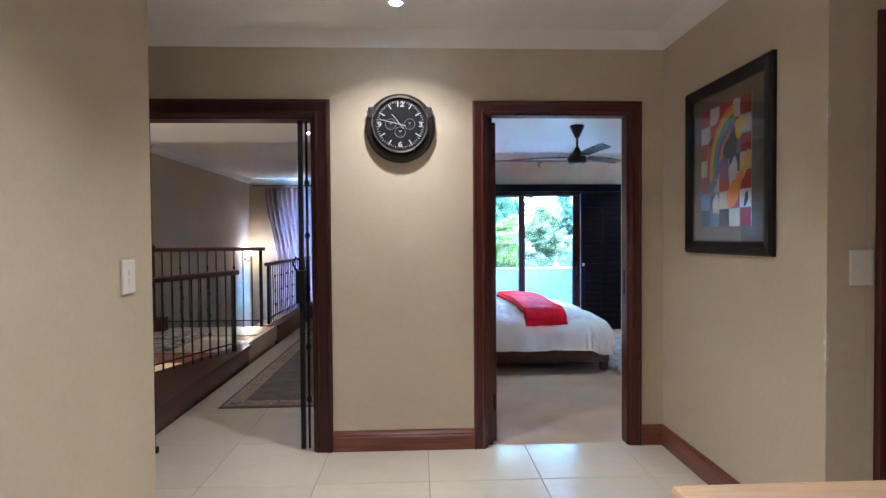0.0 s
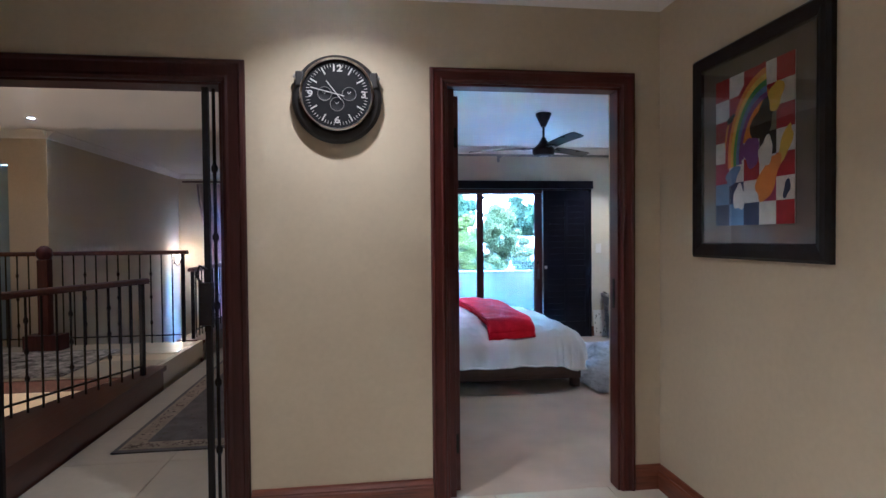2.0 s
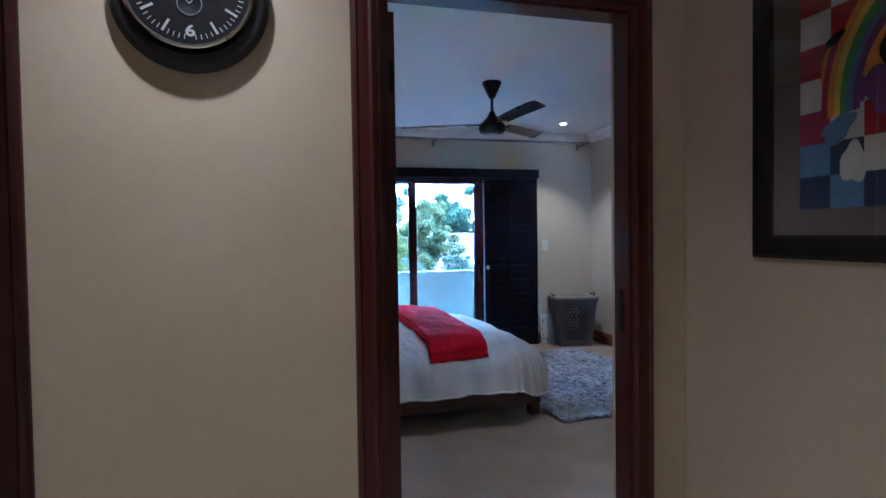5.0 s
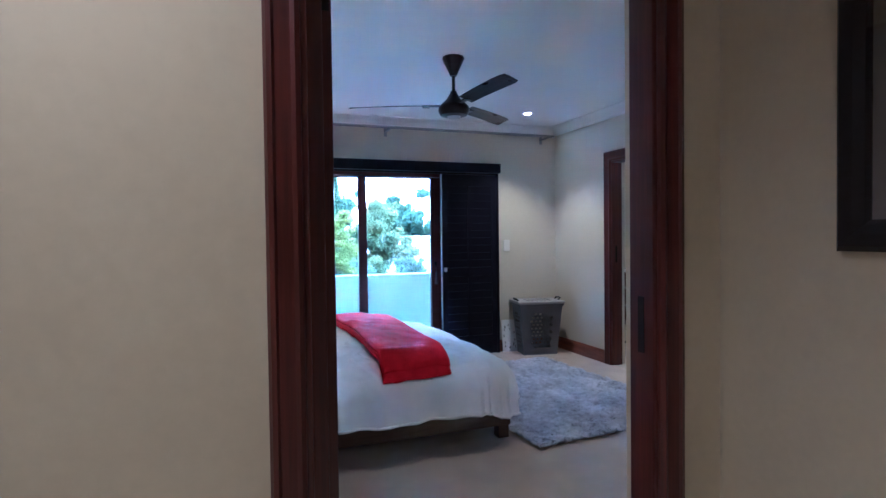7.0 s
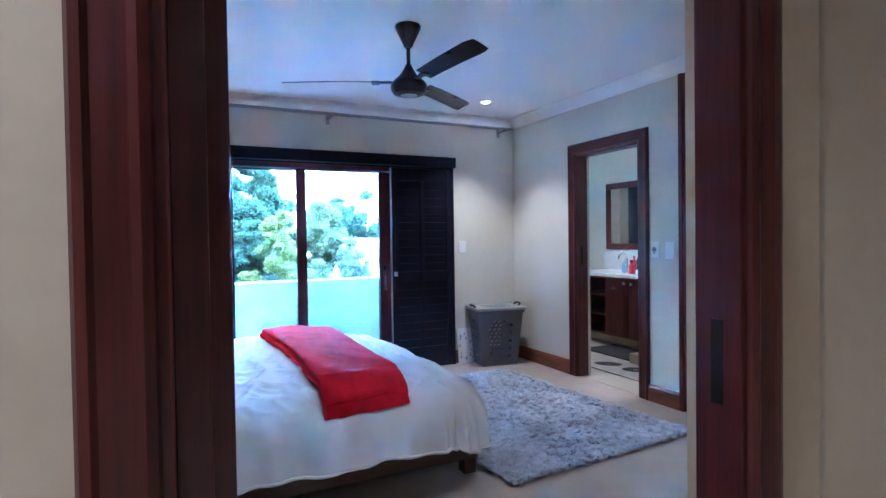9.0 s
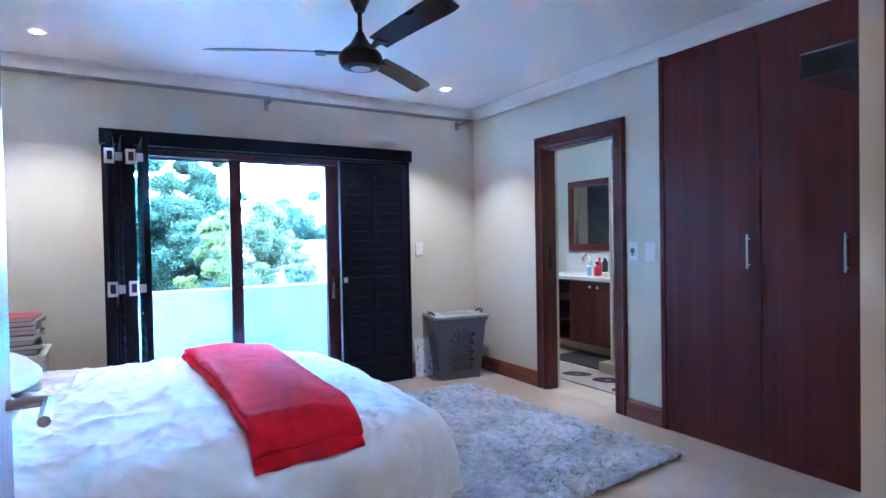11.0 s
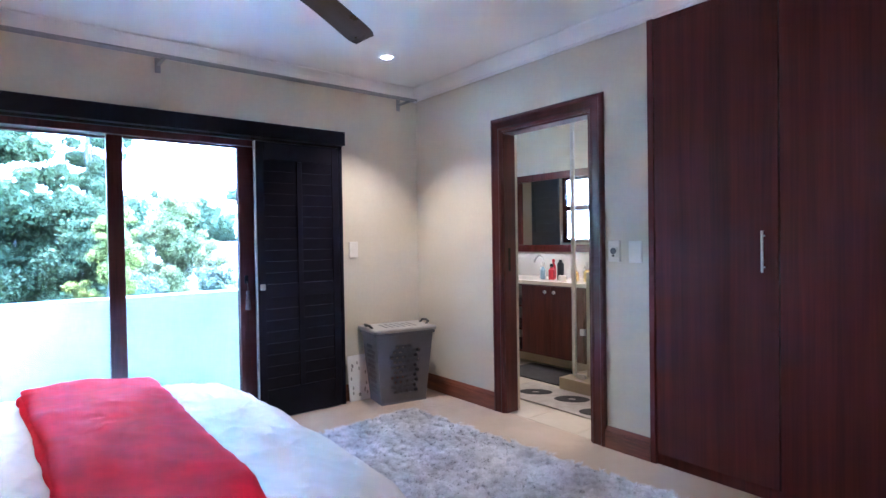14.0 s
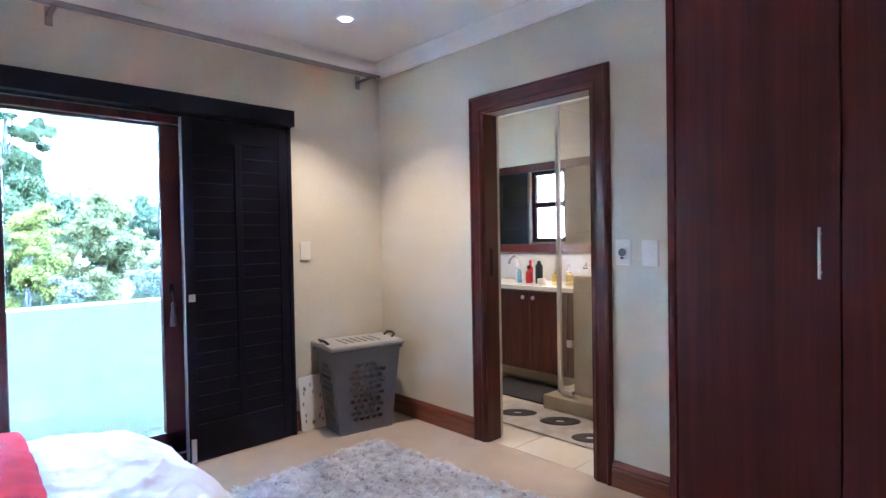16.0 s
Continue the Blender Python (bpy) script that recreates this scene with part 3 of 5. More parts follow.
# ---- downlights ----
def downlight(x, y, z):
    t = thing("downlight", "small round recessed ceiling downlight, switched on", "downlight", pose(x, y, z), "recessed downlights")
    part("trim_ring", lathe(bmesh.new(), [(0.030, 0.0), (0.030, -0.005), (0.043, -0.006), (0.046, -0.001), (0.046, 0.0)], 24), WHITEPLASTIC, t, smooth=True)
    part("lens", lathe(bmesh.new(), [(0.0, -0.0025), (0.029, -0.0025)], 20), LAMP, t, "glowing lamp face")


for _x, _y in HALL_SPOTS + LANDING_SPOTS:
    downlight(_x, _y, H)
for _x, _y in BED_SPOTS:
    downlight(_x, _y, CB)
downlight(4.75, 7.3, 2.36)
downlight(5.1, 6.1, 2.36)

# ---- ceiling fan ----
fan = thing("ceiling_fan", "dark metal three-bladed ceiling fan on a short rod", "ceiling fan", pose(1.747, 5.605, 0))
part("canopy", lathe(bmesh.new(), [(0.0, CB - 0.0005), (0.070, CB - 0.0005), (0.074, CB - 0.008), (0.070, CB - 0.022), (0.030, CB - 0.105), (0.022, CB - 0.125), (0.0, CB - 0.125)], 14), FANMETAL, fan)
part("down_rod", rod(bmesh.new(), (0, 0, 2.19), (0, 0, CB - 0.12), 0.011), FANMETAL, fan, smooth=True)
hub = part("motor_housing", lathe(bmesh.new(), [(0.0, 2.212), (0.018, 2.208), (0.026, 2.188), (0.050, 2.150), (0.086, 2.118), (0.100, 2.102), (0.104, 2.086), (0.100, 2.064), (0.088, 2.046), (0.060, 2.038), (0.0, 2.037)], 32), FANMETAL, fan, smooth=True)
part("badge", lathe(bmesh.new(), [(0.0, 2.0345), (0.040, 2.0345), (0.046, 2.0365), (0.047, 2.0375)], 20), STEEL, hub, "round badge under the motor")
for _k in range(3):
    _m = pose(0, 0, 2.112, 0, 0, 35.6 + 120 * _k)
    arm = part("blade_arm", boxes(((0.085, -0.016, -0.005), (0.20, 0.016, 0.003)), ((0.165, -0.030, -0.007), (0.21, 0.030, 0.001)), bevel=0.002), FANMETAL, fan)
    arm.matrix_basis = _m
    bm = bmesh.new()
    rows = []
    for i in range(15):
        r = 0.165 + i * (0.70 - 0.165) / 14
        half = 0.046 + 0.013 * (i / 14)
        half *= 0.72 if i == 14 else 0.93 if i == 13 else 1.0
        arch = 0.004 * math.sin(i / 14 * math.pi)
        ring = [(-half, 0.015), (-half * 0.4, 0.0085), (half * 0.4, -0.003), (half, -0.013)]
        rows.append([bm.verts.new((r, y, z + arch)) for y, z in ring] + [bm.verts.new((r, y, z + arch + 0.003)) for y, z in ring[::-1]])
    for a, b in zip(rows, rows[1:]):
        for j in range(8):
            bm.faces.new((a[j], a[(j + 1) % 8], b[(j + 1) % 8], b[j]))
    bm.faces.new(rows[0][::-1]), bm.faces.new(rows[-1])
    bl = part("blade", bm, FANMETAL, fan)
    bl.matrix_basis = _m

# ---- bed ----
BX0, BX1, BY0, BY1 = -0.07, 1.945, 5.215, 6.72
bed = thing("bed", "low dark wooden double bed frame", "bed", pose(0, 0, 0))
part("side_rail", boxes(((BX0, BY0, 0.080), (BX1, BY0 + 0.045, 0.215)), bevel=0.006), BEDWOOD, bed)
part("side_rail", boxes(((BX0, BY1 - 0.045, 0.10), (BX1, BY1, 0.228)), bevel=0.006), BEDWOOD, bed)
part("foot_rail", boxes(((BX1 - 0.045, BY0 + 0.046, 0.080), (BX1 - 0.001, BY1 - 0.046, 0.205)), bevel=0.006), BEDWOOD, bed)
part("head_board", boxes(((BX0 - 0.04, BY0, 0.10), (BX0 - 0.001, BY1, 0.95)), bevel=0.008), BEDWOOD, bed)
part("slat_base", boxes(((BX0, BY0 + 0.046, 0.20), (BX1 - 0.046, BY1 - 0.046, 0.225))), BEDWOOD, bed)
for _x in (BX0 + 0.03, BX1 - 0.075):
    for _y in (BY0 + 0.012, BY1 - 0.082):
        part("leg", boxes(((_x, _y, 0.0), (_x + 0.07, _y + 0.07, 0.0795 if _y < 6 else 0.0995)), bevel=0.004), BEDWOOD, bed)
solid("mattress", boxes(((BX0 + 0.01, BY0 + 0.05, 0.226), (BX1 - 0.05, BY1 - 0.05, 0.47)), bevel=0.05), LINEN, "white sprung mattress on the bed frame", "mattress", "thing", True)


def drape(u, v, cx, cy, hx, hy, top, rad, lift=0.0, seed=0.0, fold=1.0):
    """Where the point (u, v) of a flat cloth comes to lie over a soft box with rounded corners."""
    R = 0.20
    qx, qy = max(-hx + R, min(hx - R, u)), max(-hy + R, min(hy - R, v))
    vx, vy = u - qx, v - qy
    d = math.hypot(vx, vy)
    dome = 0.045 * (1 - (u / (hx + 0.2)) ** 2) * (1 - (v / (hy + 0.2)) ** 2)
    if d <= R:
        x, y, z = u, v, top + dome * 1.0
        e = 0.0
    else:
        e = d - R
        e = e if e < 0.42 else 0.42 + (e - 0.42) * 0.12
        nx, ny = vx / d, vy / d
        if e < rad * 1.4:
            th = e / rad
            o, dr = rad * math.sin(min(th, 1.4)), rad * (1 - math.cos(min(th, 1.4)))
        else:
            o, dr = rad * 0.985 + 0.10 * (e - rad * 1.4), rad * 0.83 + 0.98 * (e - rad * 1.4)
        a = math.atan2(ny, nx) * 3 + (u * ny - v * nx) * 8
        o += fold * min(1, max(0, (dr - 0.05) / 0.15)) * (0.018 * math.sin(a * 1.7 + seed) + 0.012 * math.sin(a * 4.1 + 1 + seed))
        x, y, z = qx + nx * (R + o), qy + ny * (R + o), top - dr + dome
    w = noise.noise((u * 3 + seed, v * 3, 1.3)) * 0.012 + noise.noise((u * 7, v * 5 + seed, 4.3)) * 0.007
    ridge = 1 - abs(noise.noise((u * 2.2 + v * 1.3 + seed, v * 4.5 - u * 1.5, 7.7)))
    w += 0.016 * ridge ** 6 * fold
    crease = 1 - abs(noise.noise((u * 6.5 - v * 3.1 + seed, v * 3.2 + u * 2.0, 3.1)))
    w += (0.011 * crease ** 7 + 0.006 * (1 - abs(noise.noise((u * 9, v * 14 + u * 5, 6.0)))) ** 8) * fold
    soft = max(0.25, 1 - e * 2)
    w -= 0.012 * fold + 0.055 * max(0.0, (u - 0.30) / 0.66) ** 1.5
    return Vector((cx + x, cy + y, z + w * soft + lift))


def cloth(name, us, vs, f, mat, thick):
    """A draped sheet of cloth, f giving where each of its points lies."""
    bm = bmesh.new()
    grid = [[bm.verts.new(f(u, v)) for v in vs] for u in us]
    for a, b in zip(grid, grid[1:]):
        for j in range(len(vs) - 1):
            bm.faces.new((a[j], b[j], b[j + 1], a[j + 1]))
    ob = new(name, mesh_of(name, bm, mat, True))
    s = ob.modifiers.new("thickness", "SOLIDIFY")
    s.thickness, s.offset = thick, -1
    return ob


def steps(a, b, n):
    return [a + (b - a) * i / n for i in range(n + 1)]


DCX, DCY, DHX, DHY, DTOP = 0.92, 5.96, 0.92, 0.79, 0.542


def duvet_at(u, v, lift=0.0, fold=1.0):
    return drape(u, v, DCX, DCY, DHX, DHY, DTOP, 0.17, lift, 0.0, fold)


duvet = thing("duvet", "rumpled white cotton duvet spread over the bed", "duvet")
cover = cloth("cover", steps(-0.92, DHX + 0.30, 220), steps(-DHY - 0.375, DHY + 0.40, 220), duvet_at, LINEN, 0.02)
cover.parent = duvet
part("hem", tube(bmesh.new(), [duvet_at(u, -DHY - 0.376) for u in steps(-0.915, DHX + 0.295, 120)], 0.008, 8), LINEN, duvet, "stitched white hem", True)
part("hem", tube(bmesh.new(), [duvet_at(DHX + 0.301, v) for v in steps(-DHY - 0.37, DHY + 0.395, 120)], 0.008, 8), LINEN, duvet, "stitched white hem", True)


def fold_layer(name, u0, u1, v0, v1, skew, base, thick, seed, label=""):
    """One layer of the folded blanket: a soft slab with rounded edges that follows the duvet under it."""
    bm = bmesh.new()
    ss = sorted({*steps(0, 1, 48), 0.006, 0.014, 0.03, 0.97, 0.986, 0.994})
    ts = sorted({*steps(0, 1, 110), 0.002, 0.005, 0.013, 0.987, 0.995, 0.998})
    long = v1 - v0
    sheets = []
    for top in (1, 0):
        grid = []
        for a in ss:
            row = []
            for t in ts:
                wide = u1 - u0 - 0.085 * (1 - t)
                u = u1 - wide * (1 - a) + skew * t + 0.014 * noise.noise((a * 2 + seed, t * 4, 0.5)) + 0.006 * noise.noise((seed, t * 17, a * 2))
                v = v0 + long * t + 0.03 * a + 0.016 * noise.noise((a * 4, t * 2 + seed, 3.5))
                p = duvet_at(u, v, base, 0.30)
                e = min(a * wide, (1 - a) * wide, t * long, (1 - t) * long) / 0.026
                full = 1.0 if e >= 1 else math.sqrt(max(0.0, 1 - (1 - e) ** 2))
                wave = 0.007 * noise.noise((u * 8, v * 6, seed)) + 0.007 * max(0, noise.noise((u * 3 + v * 5, v * 3 - u * 4, 9.0 + seed))) + 0.005 * (1 - abs(noise.noise((u * 4 + v * 3, v * 6 - u * 3, 5.0 + seed)))) ** 5
                p.z += thick * 0.5 * (1 + (full if top else -full)) + (wave * min(1.0, e) if top else 0.0)
                row.append(bm.verts.new(p))
            grid.append(row)
        sheets.append(grid)
        for a, b in zip(grid, grid[1:]):
            for k in range(len(ts) - 1):
                bm.faces.new((a[k], b[k], b[k + 1], a[k + 1]))
    bmesh.ops.remove_doubles(bm, verts=bm.verts[:], dist=0.0003)
    return part(name, bm, RED, throw, label, True)


throw = thing("throw_blanket", "bright red fleece throw folded across the white duvet", "blanket")
fold_layer("lower_fold", 0.09, 0.565, -0.985, 0.615, 0.035, 0.006, 0.040, 0.0)
fold_layer("upper_fold", 0.10, 0.57, -0.965, 0.61, 0.035, 0.046, 0.026, 4.0)
for _y in (5.60, 6.32):
    bm = bmesh.new()
    bmesh.ops.create_uvsphere(bm, u_segments=40, v_segments=24, radius=1)
    for vtx in bm.verts:
        c = vtx.co
        k = 1.35 / max(abs(c.x) ** 3 + abs(c.y) ** 3, 0.2) ** (1 / 3) if abs(c.z) < 0.8 else 1.1
        c.x, c.y = c.x * 0.21 * min(k, 1.25), c.y * 0.30 * min(k, 1.25)
        c.z = c.z * 0.085 * (1 - 0.5 * (abs(c.y) / 0.4) ** 3) + 0.012 * noise.noise((c.x * 8, c.y * 8, _y))
    pl = tagged(new("pillow", mesh_of("pillow", bm, LINEN, True)), "plump white cotton pillow at the head of the bed", "pillow", "pillows")
    pl.matrix_basis = pose(0.17, _y, 0.685, 0, 14, 0)

# ---- shaggy rug ----
RX0, RX1, RY0, RY1 = -0.68, 0.68, -0.965, 0.965
rug = thing("shag_rug", "thick grey and silver shaggy rug on the carpet", "rug", pose(2.62, 5.99, 0, 0, 0, 4.2))
part("backing", boxes(((RX0 + 0.02, RY0 + 0.02, 0.001), (RX1 - 0.02, RY1 - 0.02, 0.012)), bevel=0.004), RUGBASE, rug)
rng = np.random.default_rng(4)
N = 90000
px, py = rng.uniform(RX0, RX1, N), rng.uniform(RY0, RY1, N)
ang = rng.uniform(0, math.tau, N) * 0.5 + 2.2 * np.sin(px * 3.1 + 1.0) * np.cos(py * 2.3) + 1.2
lean, hgt, wid = rng.uniform(0.022, 0.055, N), rng.uniform(0.016, 0.034, N), rng.uniform(0.0022, 0.0042, N)
gx, gy = np.floor(px / 0.028), np.floor(py / 0.028)
hx, hy = np.modf(np.abs(np.sin(gx * 12.9 + gy * 78.2) * 437.5))[0], np.modf(np.abs(np.sin(gx * 39.3 + gy * 11.1) * 237.1))[0]
tx, ty = (gx + 0.1 + 0.8 * hx) * 0.028, (gy + 0.1 + 0.8 * hy) * 0.028      # the tuft that a strand belongs to
ang = ang * 0.35 + 6.3 * hx
dx, dy = np.cos(ang), np.sin(ang)
z0 = np.full(N, 0.010)
base = np.stack([px, py, z0], 1)
side = np.stack([-dy * wid, dx * wid, np.zeros(N)], 1)
mid = base + np.stack([dx * lean * 0.35, dy * lean * 0.35, hgt * 0.75], 1)
tip = base + np.stack([dx * lean + 0.35 * (tx - px), dy * lean + 0.35 * (ty - py), hgt * rng.uniform(0.7, 1.0, N)], 1)
verts = np.stack([base - side, base + side, mid + side, mid - side, tip], 1).reshape(-1, 3)
k = np.arange(N) * 5
faces = np.concatenate([np.stack([k, k + 1, k + 2, k + 3], 1)])
tips = np.stack([k + 3, k + 2, k + 4], 1)
me = bpy.data.meshes.new("pile")
me.from_pydata(verts.tolist(), [], faces.tolist() + tips.tolist())
me.materials.append(PILE)
pile = new("pile", me)
pile.parent = rug
tagged(pile, "grey shaggy pile strands", kind="stuff")

# ---- built-in cupboards ----
cup = thing("built_in_cupboard", "floor-to-ceiling built-in cupboard in dark mahogany veneer", "cupboard", pose(0, 0, 0))
part("carcass", boxes(((EB + 0.02, W1B, 0.0), (EB + 0.56, 5.44, 2.33))), CUPBOARD, cup)
part("side_trim", boxes(((EB - 0.022, 5.412, 0.0), (EB + 0.0195, 5.445, 2.341)), bevel=0.003), CUPBOARD, cup)
part("top_trim", boxes(((EB - 0.010, W1B, 2.305), (EB + 0.0195, 5.411, 2.341)), bevel=0.003), CUPBOARD, cup)
part("plinth", boxes(((EB - 0.004, W1B, 0.0), (EB + 0.0195, 5.411, 0.055))), CUPBOARD, cup)
for (a, b), hy in (((4.818, 5.408), 4.876), ((4.347, 4.812), 4.407), ((3.88, 4.341), 4.302), ((3.46, 3.874), 3.52)):
    dr = part("door", boxes(((EB - 0.018, a, 0.06), (EB + 0.0005, b, 2.302)), bevel=0.002), CUPBOARD, cup)
    hd = rod(bmesh.new(), (EB - 0.044, hy, 1.035), (EB - 0.044, hy, 1.223), 0.0055)
    for hz in (1.058, 1.200):
        rod(hd, (EB - 0.0185, hy, hz), (EB - 0.040, hy, hz), 0.004)
    part("handle", hd, STEEL, dr, "slim brushed steel bar handle", True)


# ---- switches and sockets ----
def wall_plate(name, label, category, m, w=0.075, h=0.12, kind="switch"):
    """A plate on a wall: x across, z up, front towards -y."""
    t = thing(name, label, category, m)
    pl = part("plate", boxes(((-w / 2, -0.011, -h / 2), (w / 2, -0.0005, h / 2)), bevel=0.005), WHITEPLASTIC, t)
    if kind == "socket":
        part("socket_face", boxes(((-0.023, -0.017, -0.034), (0.023, -0.0115, 0.024)), bevel=0.004), WHITEPLASTIC, pl)
        mm = pose(0, -0.0175, 0.0, 90)
        part("socket_well", lathe(bmesh.new(), [(0.0, 0.0005), (0.016, 0.0005), (0.018, 0.002), (0.019, 0.0)], 20, mm), GREYPLASTIC, pl, "round grey socket well")
        part("rocker", boxes(((-0.008, -0.021, -0.031), (0.008, -0.0172, -0.022)), bevel=0.002), BLACKPLASTIC, pl)
    else:
        for z in ((-0.016, 0.016) if kind == "double" else (0.0,)):
            part("rocker", boxes(((-0.008, -0.0135, z - 0.011), (0.008, -0.0112, z + 0.011)), bevel=0.001), WHITEPLASTIC, pl)
    return t


wall_plate("light_switch", "white two-gang light switch on the painted wall", "light switch", pose(3.10, NB, 1.14), kind="double")
wall_plate("wall_socket", "white shaver socket beside the bathroom door", "socket", pose(EB, 5.664, 1.126, 0, 0, -90), 0.075, 0.12, "socket")
wall_plate("light_switch", "white single light switch beside the cupboards", "light switch", pose(EB, 5.532, 1.122, 0, 0, -90), 0.08, 0.122)
wall_plate("light_switch", "white two-gang light switch near the hall corner", "light switch", pose(WX, 2.138, 1.154, 0, 0, 90), 0.092, 0.130, "double")
wall_plate("light_switch", "white two-gang light switch on the shaded hall wall", "light switch", pose(1.757, YR, 1.172), 0.088, 0.135, "double")


# ---- laundry hamper ----
hamper = thing("laundry_hamper", "grey plastic laundry hamper with a lighter lid and pierced sides", "laundry hamper", pose(3.345, 7.335, 0, 0, 0, -10))
HB, HT, HZ = (0.180, 0.110), (0.228, 0.150), 0.52


def hamper_at(face, s, z, inset=0.0):
    """A point on a tapering side: s from -1 to 1 along it."""
    f = z / HZ
    a, b = HB[0] + (HT[0] - HB[0]) * f - inset, HB[1] + (HT[1] - HB[1]) * f - inset
    return ((s * a, -b, z), (a, s * b, z), (-s * a, b, z), (-a, -s * b, z))[face]


def hamper_side(face, cols, rows, inset):
    """A side of the basket, pierced by rounded holes inside an arched field."""
    bm = bmesh.new()

    def quad(p):
        bm.faces.new([bm.verts.new(hamper_at(face, s, z, inset)) for s, z in p])

    for j in range(rows):
        za, zb = 0.03 + j * (HZ - 0.03) / rows, 0.03 + (j + 1) * (HZ - 0.03) / rows
        for i in range(cols):
            sa, sb = -1 + 2 * i / cols, -1 + 2 * (i + 1) / cols
            sc, zc = (sa + sb) / 2, (za + zb) / 2
            top = 0.84 - 0.30 * sc * sc
            if abs(sc) < 0.58 and 0.10 < zc / HZ < top:
                ring_o = [(sa, za), (sc, za), (sb, za), (sb, zc), (sb, zb), (sc, zb), (sa, zb), (sa, zc)]
                off = 0.22 * (sb - sa) * (1 if j % 2 else -1)
                ring_i = []
                for s, z in ring_o:
                    ds, dz = s - sc, z - zc
                    q = math.hypot(ds / (sb - sa), dz / (zb - za))
                    ring_i.append((sc + off + ds * 0.42 / q, zc + dz * 0.38 / q))
                for k in range(8):
                    quad([ring_o[k], ring_o[(k + 1) % 8], ring_i[(k + 1) % 8], ring_i[k]])
            else:
                quad([(sa, za), (sb, za), (sb, zb), (sa, zb)])
    quad([(-1, 0.0), (1, 0.0), (1, 0.03), (-1, 0.03)])
    bmesh.ops.remove_doubles(bm, verts=bm.verts[:], dist=0.0004)
    return bm


for _f, _c2 in ((0, 9), (1, 9), (2, 9), (3, 9)):
    _s = part("side", hamper_side(_f, _c2, 13, 0.0), GREYPLASTIC, hamper)
    _mod = _s.modifiers.new("thickness", "SOLIDIFY")
    _mod.thickness, _mod.offset = 0.006, -1
part("base", boxes(((-HB[0] + 0.008, -HB[1] + 0.008, 0.004), (HB[0] - 0.008, HB[1] - 0.008, 0.012))), GREYPLASTIC, hamper)
part("rim", boxes(((-HT[0] - 0.012, -HT[1] - 0.012, HZ - 0.012), (HT[0] + 0.012, -HT[1] + 0.004, HZ + 0.012)), ((-HT[0] - 0.012, HT[1] - 0.004, HZ - 0.012), (HT[0] + 0.012, HT[1] + 0.012, HZ + 0.012)),
                  ((-HT[0] - 0.012, -HT[1] + 0.004, HZ - 0.012), (-HT[0] + 0.004, HT[1] - 0.004, HZ + 0.012)), ((HT[0] - 0.004, -HT[1] + 0.004, HZ - 0.012), (HT[0] + 0.012, HT[1] - 0.004, HZ + 0.012)), bevel=0.004), GREYPLASTIC, hamper)
lid = part("lid", boxes(((-HT[0] - 0.024, -HT[1] - 0.024, HZ + 0.0125), (HT[0] + 0.024, HT[1] + 0.024, HZ + 0.042)), bevel=0.020), LIDPLASTIC, hamper, "light grey lid")
# black bars on the lid stand for the shade inside its slots
for _i in range(6):
    for _j in range(3):
        part("slot", boxes(((-0.125 + _i * 0.046, -0.09 + _j * 0.062, HZ + 0.0405), (-0.105 + _i * 0.046, -0.045 + _j * 0.062, HZ + 0.0432)), bevel=0.001), BLACKPLASTIC, lid)
for _s in (-1, 1):
    part("handle", tube(bmesh.new(), [(_s * (HT[0] - 0.01), -0.055, HZ + 0.038), (_s * (HT[0] + 0.012), -0.05, HZ + 0.062), (_s * (HT[0] + 0.022), 0, HZ + 0.066), (_s * (HT[0] + 0.012), 0.05, HZ + 0.062), (_s * (HT[0] - 0.01), 0.055, HZ + 0.038)], 0.009), BLACKPLASTIC, hamper, "black carrying handle", True)

# patterned board leaning behind the hamper
board = thing("patterned_board", "white panel with a faded grey leaf pattern leaning on the wall", "panel", pose(3.02, NB - 0.055, 0, -6))
part("sheet", boxes(((0.0, -0.004, 0.0), (0.36, 0.004, 0.34)), bevel=0.002), LINEN, board)
_ink = material("faded_grey_ink", (0.30, 0.29, 0.28), 0.9, vary=0.4, scale=30)
for _k in range(26):
    _a, _b = 0.02 + 0.31 * rng.random(), 0.02 + 0.29 * rng.random()
    _pm = part("leaf_mark", lathe(bmesh.new(), [(0.0, 0.0), (0.011, 0.0004)], 8, pose(_a, -0.0052, _b, 90) @ Matrix.Diagonal((0.6, 1.3, 1, 1))), _ink, board)

# nightstand with books at the far side of the bed
stand = thing("nightstand", "small white painted nightstand beside the bed", "nightstand", pose(0.16, 7.02, 0))
part("top", boxes(((-0.20, -0.20, 0.615), (0.24, 0.22, 0.64)), bevel=0.004), WHITEPLASTIC, stand)
part("drawer_box", boxes(((-0.18, -0.18, 0.46), (0.22, 0.20, 0.6145)), bevel=0.003), WHITEPLASTIC, stand)
for _x in (-0.18, 0.19):
    for _y in (-0.18, 0.17):
        part("leg", boxes(((_x, _y, 0), (_x + 0.03, _y + 0.03, 0.4595)), bevel=0.002), WHITEPLASTIC, stand)
_z = 0.641
